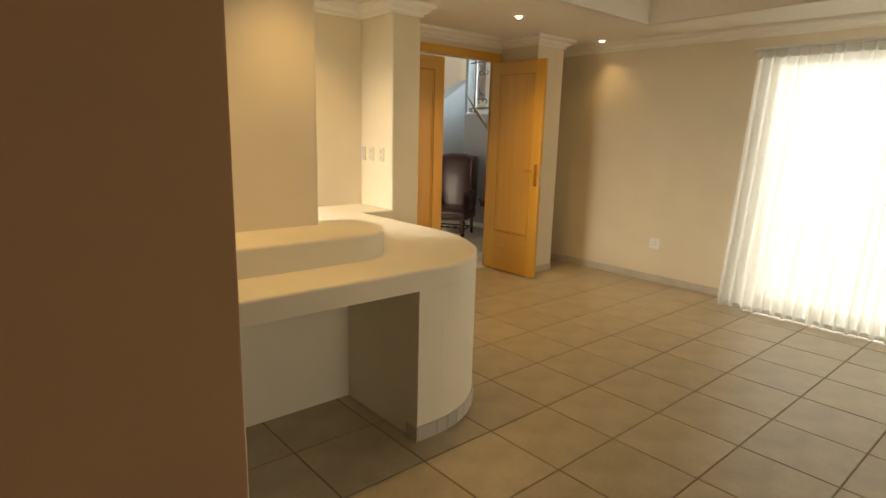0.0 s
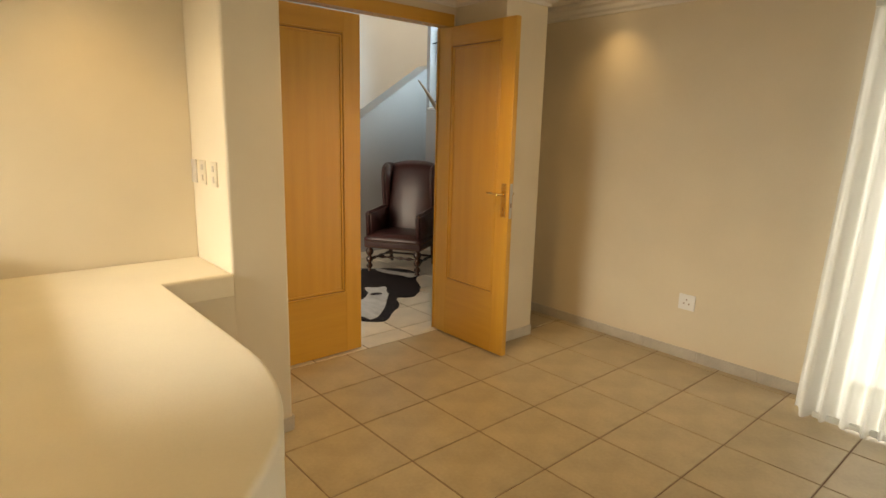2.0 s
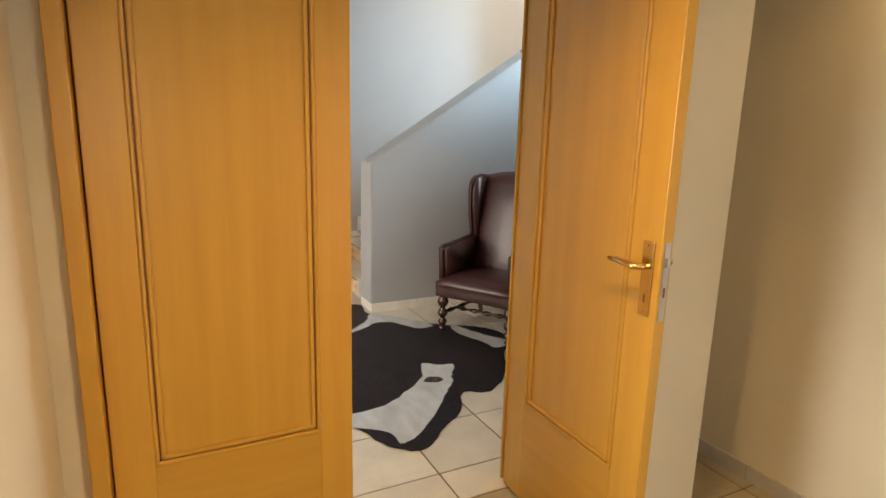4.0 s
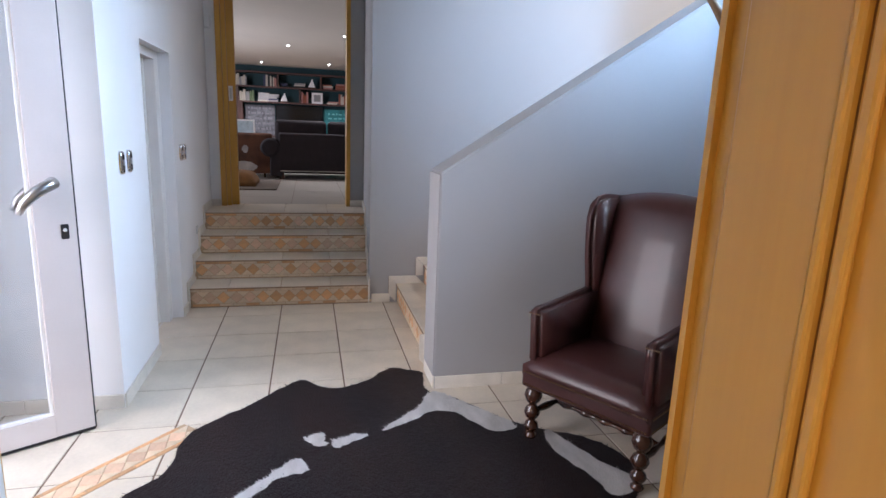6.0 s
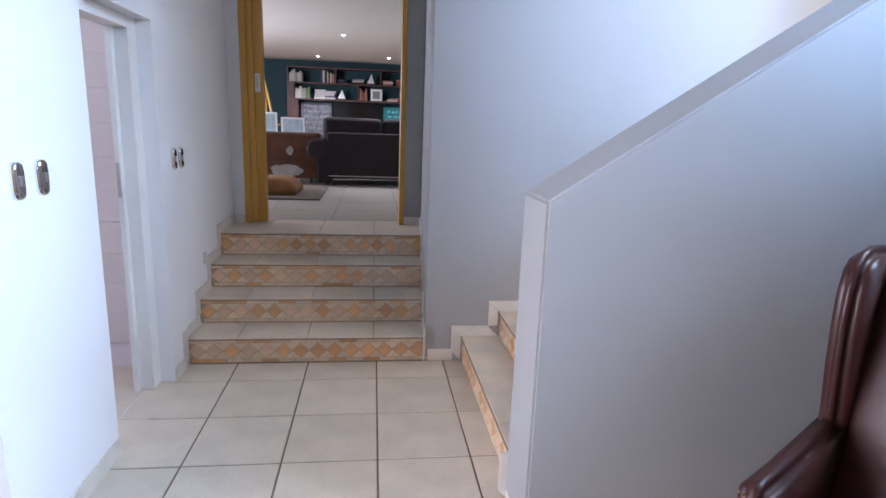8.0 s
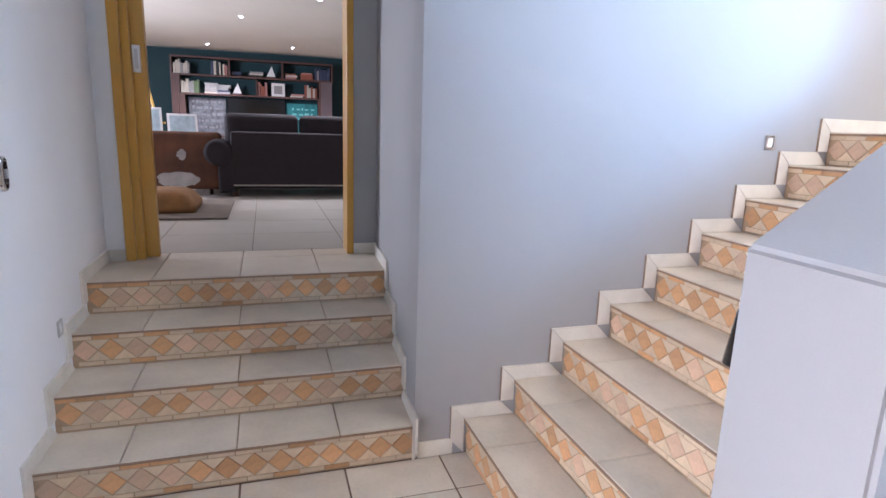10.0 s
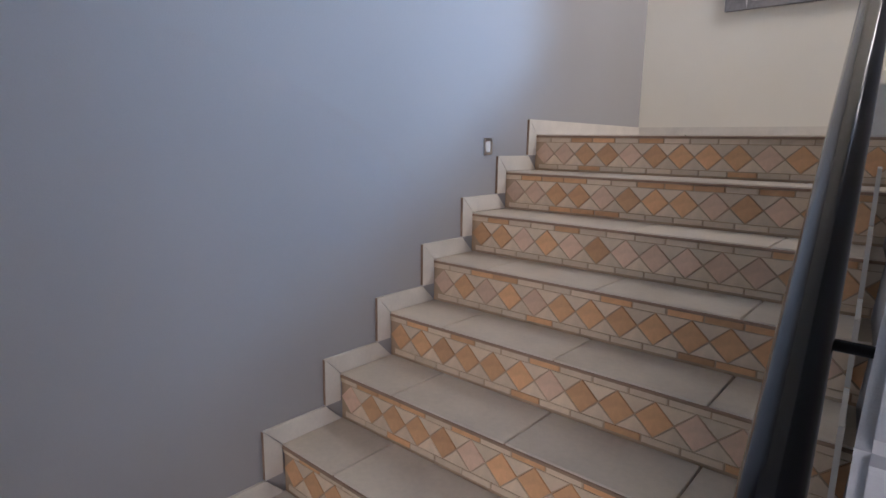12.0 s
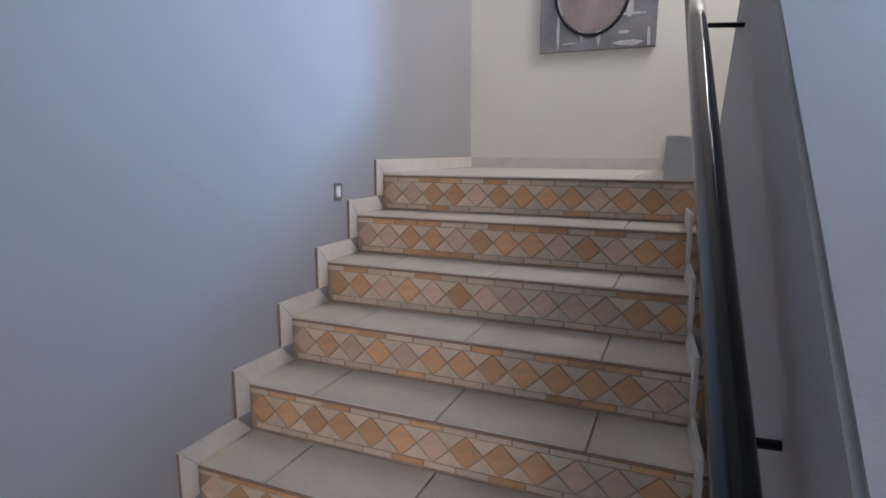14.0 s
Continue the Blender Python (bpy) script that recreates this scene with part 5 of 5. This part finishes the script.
# washroom doorway lining, strike plate and wall tiles
lin = thing("door_frame_washroom", pose(0, 0, 0), "white painted washroom door frame", "door frame", kind="structure")
part("jamb", bx(0.06, 0.125, 3.86, 3.959, 0, 1.912, bevel=0.003), M_TRIM, lin)
part("jamb_stop", bx(0.03, 0.06, 3.83, 3.959, 0, 1.912, bevel=0.003), M_TRIM, lin)
part("jamb", bx(0.03, 0.125, 3.241, 3.29, 0, 1.912, bevel=0.003), M_TRIM, lin)
part("head", bx(0.03, 0.125, 3.29, 3.86, 1.857, 1.912), M_TRIM, lin)
part("strike_plate", bx(0.036, 0.054, 3.826, 3.831, 1.05, 1.22), M_STEEL, lin, "steel strike plate")
bt = mesh("wall_tile", bx(-0.148, 0.148, -0.006, 0, -0.098, 0.098, bevel=0.002, seg=1), M_BATH)
for i in range(6):
    for k in range(12):
        piece("wall_tile", bt, wall_wash, pose(-0.11 - 0.30 * i, 4.55, 0.10 + 0.20 * k))

# picture on the landing
pc = thing("painting", pose(4.884, 3.433, 2.50), "abstract grey canvas with a black ring and white strokes", "painting")
M_CANVAS = mat("grey_painted_canvas", (0.27, 0.26, 0.27), 0.75, var=0.25, scale=6, fine=60, bump=0.4)
part("canvas", bx(-0.035, -0.004, -0.322, 0.322, -0.365, 0.365, bevel=0.003), M_CANVAS, pc)
part("inner_field", prism(bmesh.new(), [(0.19 * math.cos(a / 24 * 6.283) + 0.03, 0.23 * math.sin(a / 24 * 6.283) - 0.04) for a in range(24)], -0.0372, -0.0352, "x"), mat("dusty_pink_paint", (0.36, 0.28, 0.27), 0.7, var=0.2, scale=9), pc, "dusty pink painted field")
part("ring", tube(bmesh.new(), [(-0.038, 0.03 + 0.205 * math.cos(a / 40 * 6.283), -0.04 + 0.245 * math.sin(a / 40 * 6.283)) for a in range(41)], 0.008, 8), M_IRON, pc, "black painted ring")
M_STROKE = mat("white_paint_strokes", (0.62, 0.60, 0.60), 0.7, var=0.2, scale=20)
rng = random.Random(4)
for k in range(34):
    y, z = rng.uniform(-0.29, 0.29), rng.uniform(-0.35, 0.34)
    w_, h_ = rng.uniform(0.008, 0.03), rng.uniform(0.03, 0.11)
    if rng.random() < 0.3:
        w_, h_ = h_, w_ * 0.6
    q = [(y + w_ * math.cos(a) * rng.uniform(0.6, 1.1), z + h_ * math.sin(a) * rng.uniform(0.6, 1.1)) for a in (0, 0.9, 1.8, 2.7, 3.6, 4.5, 5.4)]
    part("paint_stroke", prism(bmesh.new(), [(max(-0.318, min(0.318, u)), max(-0.36, min(0.36, v))) for u, v in q], -0.0366 - 0.0001 * (k % 5), -0.0351, "x"), M_STROKE, pc)



# ---- lounge beyond the steps ----
lf = thing("door_frame_lounge", pose(0, 0, 0), "orange wooden lounge doorway lining with a sliding door edge", "door frame", kind="structure")
part("architrave", bx(0.295, 0.345, 5.435, 5.62, 0.65, 2.80, bevel=0.004), M_DOOR, lf)
part("lining", bx(0.345, 0.385, 5.47, 5.60, 0.65, 2.80), M_DOOR, lf)
sd = part("sliding_door", bx(0.36, 0.452, 5.505, 5.56, 0.655, 2.78, bevel=0.003), M_DOOR, lf, "edge of an orange wooden sliding door")
part("flush_pull", bx(0.388, 0.428, 5.500, 5.506, 1.66, 1.80, bevel=0.004), M_WPLAST, sd, "white flush pull")
part("flush_pull_recess", bx(0.400, 0.416, 5.498, 5.5015, 1.68, 1.78), M_STEEL, sd)
part("architrave", bx(1.505, 1.545, 5.435, 5.62, 0.65, 2.80, bevel=0.004), M_DOOR, lf)
part("head", bx(0.345, 1.505, 5.435, 5.62, 2.72, 2.80), M_DOORX, lf)
skl = thing("baseboard_lounge", pose(0, 0, 0), "pale skirting tiles beside the lounge doorway", "skirting", kind="structure")
part("skirting_tile", bx(1.546, 1.670, 5.436, 5.447, 0.651, 0.715), M_SKIRTL, skl)
part("skirting_tile", bx(0.212, 0.294, 5.436, 5.447, 0.651, 0.715), M_SKIRTL, skl)

# sofa seen from behind
sf = thing("sofa", pose(0.70, 8.38, LZ), "dark brown fabric sofa seen from behind", "sofa")
part("back", soft(bx(0.0, 2.0, 0.0, 0.22, 0.10, 0.68), 0.03), M_SOFA, sf)
part("base", soft(bx(0.02, 1.98, 0.05, 0.92, 0.08, 0.40), 0.03), M_SOFA, sf)
for x in (-0.05, 2.05):
    part("arm", soft(bx(x - 0.08, x + 0.10, 0.0, 0.95, 0.04, 0.50), 0.03), M_SOFA, sf)
    part("arm_roll", tube(bmesh.new(), [(x - 0.075, -0.03, 0.46), (x - 0.075, -0.015, 0.46), (x - 0.075, 0.94, 0.46), (x - 0.075, 0.96, 0.46)], [0.10, 0.135, 0.135, 0.11], 24), M_SOFA, sf)
for x0, x1 in ((-0.06, 0.70), (0.715, 1.40), (1.415, 2.0)):
    part("back_cushion", soft(bx(x0, x1, 0.12, 0.38, 0.45, 0.87), 0.08, 4), M_SOFA, sf)
part("piping", bx(0.02, 1.98, -0.006, 0.0, 0.115, 0.13), M_SKIRT, sf, "pale trim strip along the foot")
for x in (0.0, 1.95):
    part("foot", bx(x, x + 0.07, 0.02, 0.09, 0.0, 0.09), M_DKWOOD, sf)

# cowhide-covered chair
M_COWBR = mat("brown_white_cowhide", (0.17, 0.065, 0.03), 0.7, var=0.3, scale=5, color2=(0.06, 0.024, 0.014))
M_COWWH = mat("white_cowhide", (0.55, 0.50, 0.46), 0.8, var=0.2, scale=6)
cc = thing("cowhide_chair", pose(-0.12, 8.55, LZ), "low lounge chair draped with brown and white cowhide", "chair")
part("back", soft(bx(-0.3, 0.72, 0.0, 0.20, 0.06, 0.66), 0.05), M_COWBR, cc)
part("seat", soft(bx(-0.3, 0.72, 0.18, 0.80, 0.20, 0.42), 0.05), M_COWBR, cc)
part("hide_patch", flat_patch(smooth_loop([(0.0, 0.0), (0.25, 0.02), (0.38, -0.05), (0.30, -0.12), (0.10, -0.13), (-0.02, -0.08)], 5, 0.01, 60), 0, 0.006), M_COWWH, cc, "white hide patch").matrix_basis = pose(0.12, -0.004, 0.22, 90, 0, 0)
part("hide_patch", flat_patch(smooth_loop([(0.0, 0.0), (0.05, 0.06), (0.10, 0.02), (0.06, -0.05)], 5, 0.008, 61), 0, 0.006), M_COWWH, cc, "white hide patch").matrix_basis = pose(0.28, -0.004, 0.42, 90, 0, 0)
for x in (-0.15, 0.60):
    for y in (0.06, 0.68):
        part("leg", lathe(bmesh.new(), [(0.018, 0), (0.024, 0.21)], 10, pose(x, y, 0)), M_DKWOOD, cc)
# floor cushion on a mat
M_ORANGE = mat("burnt_orange_velvet", (0.26, 0.115, 0.03), 0.8, var=0.2, scale=8)
mt = solid("floor_mat", bx(-0.75, 0.74, 6.85, 8.05, LZ + 0.001, LZ + 0.018, bevel=0.004), mat("brown_jute", (0.16, 0.12, 0.09), 0.9, var=0.2, scale=12, bump=0.6), "brown woven floor mat", "mat")
cu = puff(0.62, 0.62, 0.13, 12, 0.45)
bmesh.ops.translate(cu, vec=(0.16, 7.42, LZ + 0.069), verts=cu.verts)
solid("floor_cushion", cu, M_ORANGE, "burnt orange velvet floor cushion on the mat", "cushion")
# table with photo frames left of the sofa
ct = thing("coffee_table", pose(0.05, 10.2, LZ), "low wooden coffee table with a checked cloth", "table")
part("tabletop", bx(-0.8, 0.55, -0.35, 0.35, 0.40, 0.44, bevel=0.004), M_SHELF, ct)
for x in (-0.75, 0.50):
    for y in (-0.30, 0.30):
        part("leg", bx(x - 0.03, x + 0.03, y - 0.03, y + 0.03, 0, 0.40), M_SHELF, ct)
M_PALEBL = mat("pale_blue_print", (0.45, 0.55, 0.60), 0.5, var=0.2, scale=12)
for x, s in ((-0.45, 0.42), (0.0, 0.36)):
    pf = thing("photo_frame", pose(x + 0.05, 10.15, LZ + 0.442, -14, 0, 12), "pale blue framed print leaning on the table", "picture frame", "photo frames")
    part("frame", bx(-s / 2, s / 2, 0.0, 0.02, 0.0, s * 1.2, bevel=0.003), M_WPLAST, pf)
    part("print", bx(-s / 2 + 0.03, s / 2 - 0.03, -0.003, 0.0, 0.03, s * 1.2 - 0.03), M_PALEBL, pf)
ckc = thing("checked_cloth", pose(-0.05, 9.84, LZ + 0.30), "black and white checked cloth hanging over the table edge", "cloth")
for i in range(8):
    for k in range(4):
        part("check", bx(-0.32 + 0.08 * i, -0.24 + 0.08 * i, 0.0, 0.008, 0.035 * k, 0.035 * k + 0.035), M_WPLAST if (i + k) % 2 else M_IRON, ckc)
# yellow folding easel
es = thing("easel", pose(-0.55, 11.0, LZ), "yellow wooden easel standing near the wall", "easel")
M_YEL = mat("yellow_wood", (0.50, 0.29, 0.05), 0.5, var=0.1)
for a, b in (((-0.3, 0, 0), (0.0, 0.05, 1.45)), ((0.32, 0, 0), (0.02, 0.05, 1.45)), ((0, 0.5, 0), (0.01, 0.08, 1.40))):
    part("leg", tube(bmesh.new(), [a, b], 0.02, 8), M_YEL, es)
part("ledge", bx(-0.25, 0.27, -0.05, 0.02, 0.72, 0.75), M_YEL, es)

# wall unit
WU = LY - 0.32
wu = thing("wall_unit", pose(0, 0, 0), "dark wooden wall unit with open shelves round a television", "shelf unit")
part("top", bx(-0.75, 2.52, WU, LY, 2.70, 2.735), M_SHELF, wu)
part("shelf", bx(-0.75, 2.52, WU, LY, 2.345, 2.38), M_SHELF, wu)
part("shelf", bx(-0.62, 2.26, WU, LY, 1.965, 2.0), M_SHELF, wu)
for x in (-0.75, 0.36, 1.44, 2.485):
    part("divider", bx(x, x + 0.035, WU, LY, 2.38, 2.70), M_SHELF, wu)
for x in (-0.62, 0.90, 2.225):
    part("divider", bx(x, x + 0.035, WU, LY, 2.0, 2.345), M_SHELF, wu)
part("side_cabinet", bx(-0.75, -0.62, WU, LY, LZ, 2.345), M_SHELF, wu)
part("side_cabinet", bx(2.26, 2.50, WU, LY, LZ, 2.345), mat("greige_cabinet_door", (0.15, 0.11, 0.115), 0.5, var=0.1), wu)
part("side_panel", bx(-0.615, -0.50, WU + 0.01, LY, LZ, 1.965), M_SHELF, wu)
part("side_panel", bx(2.20, 2.258, WU + 0.01, LY, LZ, 1.965), M_SHELF, wu)
part("cabinet", bx(-0.50, 2.20, WU - 0.1, LY, LZ, 1.15), M_SHELF, wu)
tv = thing("television", pose(0.905, WU + 0.05, 1.17), "large black flat television on the wall unit", "television")
part("screen", bx(-0.59, 0.59, 0.0, 0.04, 0.05, 0.76, bevel=0.004), M_TV, tv)
part("stand", bx(-0.25, 0.25, -0.06, 0.10, -0.02, 0.05), M_TV, tv)
cb = thing("chalkboard_print", pose(-0.08, WU + 0.10, 1.15), "dark grey board with pale chalk lettering marks", "picture")
part("board", bx(-0.36, 0.36, 0, 0.02, 0, 0.76, bevel=0.003), mat("grey_board", (0.16, 0.16, 0.18), 0.8, var=0.4, scale=9), cb)
tp_ = thing("teal_print", pose(1.86, WU + 0.10, 1.15), "teal canvas with pale lettering marks", "picture")
part("canvas", bx(-0.33, 0.33, 0, 0.02, 0, 0.72, bevel=0.003), mat("teal_canvas", (0.015, 0.16, 0.17), 0.7, var=0.3, scale=7), tp_)
rng = random.Random(11)
M_CHALK = mat("chalk_white", (0.21, 0.21, 0.23), 0.9, var=0.2)
M_CHALKT = mat("pale_teal_paint", (0.15, 0.42, 0.42), 0.9, var=0.2)
for r in range(5):
    x = -0.30
    while x < 0.28:
        w_ = rng.uniform(0.03, 0.12)
        part("lettering_bar", bx(x, min(0.31, x + w_), -0.003, 0.0, 0.14 + 0.13 * r, 0.16 + 0.13 * r + rng.uniform(0.01, 0.05)), M_CHALK, cb)
        x += w_ + rng.uniform(0.02, 0.05)
for r in range(3):
    x = -0.22
    while x < 0.22:
        w_ = rng.uniform(0.03, 0.1)
        part("lettering_bar", bx(x, min(0.28, x + w_), -0.003, 0.0, 0.36 + 0.11 * r, 0.385 + 0.11 * r + rng.uniform(0.0, 0.03)), M_CHALKT, tp_)
        x += w_ + rng.uniform(0.03, 0.06)
BOOK = [mat("book_" + n, c, 0.6, var=0.1) for n, c in (("cream", (0.55, 0.50, 0.42)), ("rust", (0.30, 0.09, 0.05)), ("navy", (0.04, 0.05, 0.10)), ("grey", (0.30, 0.29, 0.29)), ("black", (0.02, 0.02, 0.02)), ("pink", (0.42, 0.20, 0.18)), ("green", (0.12, 0.17, 0.08)))]


def book(x, z, w, hgt, material, label, lean=0.0, y=WU + 0.04):
    b = thing("book", pose(x, y, z, 0, lean, 0), label, "book", "books on the wall unit")
    part("cover", bx(0, w, 0, 0.19, 0, hgt, bevel=0.003, seg=1), material, b)
    part("pages", bx(0.004, w - 0.004, 0.004, 0.186, hgt - 0.006, hgt + 0.001), BOOK[0], b)


def row(x, z, n, palette, lean=0.0):
    for _ in range(n):
        w = rng.uniform(0.030, 0.055)
        book(x, z, w, rng.uniform(0.20, 0.29), BOOK[rng.choice(palette)], "upright book on an open shelf", lean)
        x += w + 0.004
    return x


def pile(x, z, n, palette):
    for _ in range(n):
        hgt = rng.uniform(0.028, 0.042)
        w = rng.uniform(0.22, 0.28)
        book(x + rng.uniform(-0.015, 0.015), z, w, hgt, BOOK[rng.choice(palette)], "book lying in a small pile on a shelf")
        z += hgt + 0.002


row(-0.70, 2.381, 7, (0, 0, 6, 3), 0)
row(0.02, 2.381, 4, (4, 2, 4, 0), 0)
row(0.25, 2.381, 2, (0, 5), 0)
pile(0.78, 2.381, 3, (0, 3, 4))
pile(1.52, 2.381, 3, (5, 1, 0))
pile(1.84, 2.381, 4, (5, 0, 1))
row(2.14, 2.381, 7, (4, 2, 3, 2), 0)
row(-0.57, 2.001, 7, (0, 3, 0, 6), 0)
pile(-0.12, 2.001, 6, (3, 3, 0))
pile(0.12, 2.001, 5, (3, 3, 2))
row(0.95, 2.001, 4, (0, 5, 1), 0)
pile(1.62, 2.001, 2, (0, 5))
row(1.92, 2.001, 6, (0, 5, 1, 0), 0)
for x, z, s in ((1.22, 2.381, 0.25), (0.52, 2.001, 0.24)):
    sc = thing("sail_ornament", pose(x, WU + 0.1, z), "small white wooden sailing boat ornament", "ornament", "sail ornaments")
    part("sail", prism(bmesh.new(), [(-0.09, 0.03), (0.09, 0.03), (0.015, s)], 0, 0.015, "y"), M_WPLAST, sc)
    part("hull", bx(-0.10, 0.10, -0.01, 0.03, 0, 0.028, bevel=0.004), M_SHELF, sc)
pf = thing("photo_frame", pose(1.36, WU + 0.08, 2.001), "square white photo frame on the shelf", "picture frame")
part("frame", bx(-0.14, 0.14, 0, 0.02, 0, 0.28, bevel=0.003), M_WPLAST, pf)
part("print", bx(-0.085, 0.085, -0.003, 0, 0.055, 0.225), BOOK[3], pf)
cl = thing("model_car", pose(0.52, WU + 0.1, 2.381), "small dark toy on the shelf", "ornament")
part("body", soft(bx(-0.10, 0.10, 0, 0.08, 0.02, 0.10), 0.02), BOOK[2], cl)
for x in (-0.06, 0.06):
    part("wheel", lathe(bmesh.new(), [(0.022, 0), (0.022, 0.015)], 12, pose(x, -0.002, 0.022, 90, 0, 0)), BOOK[4], cl)
for x, y in ((0.05, 14.4), (1.62, 14.1), (0.78, 11.06), (1.73, 9.41), (-1.2, 12.6), (2.8, 12.6)):
    downlight(x, y, 2.90, M_LAMPW, "white recessed ceiling downlight, switched on", "downlights of the lounge")
for i, (x, y) in enumerate(((0.05, 14.4), (1.62, 14.1), (0.78, 11.06), (1.73, 9.0))):
    spot("lamp_lounge", x, y, 2.86, 90, (1.0, 0.97, 0.92), 120, 0.8)
# lounge floor tiles
tile_floor(floor_lounge, "floor_tile", lines(0.95, 0.58, -1.6, 3.4), lines(5.62, 0.58, 5.62, 11.5), LZ, M_LFLOOR, gap=0.004)
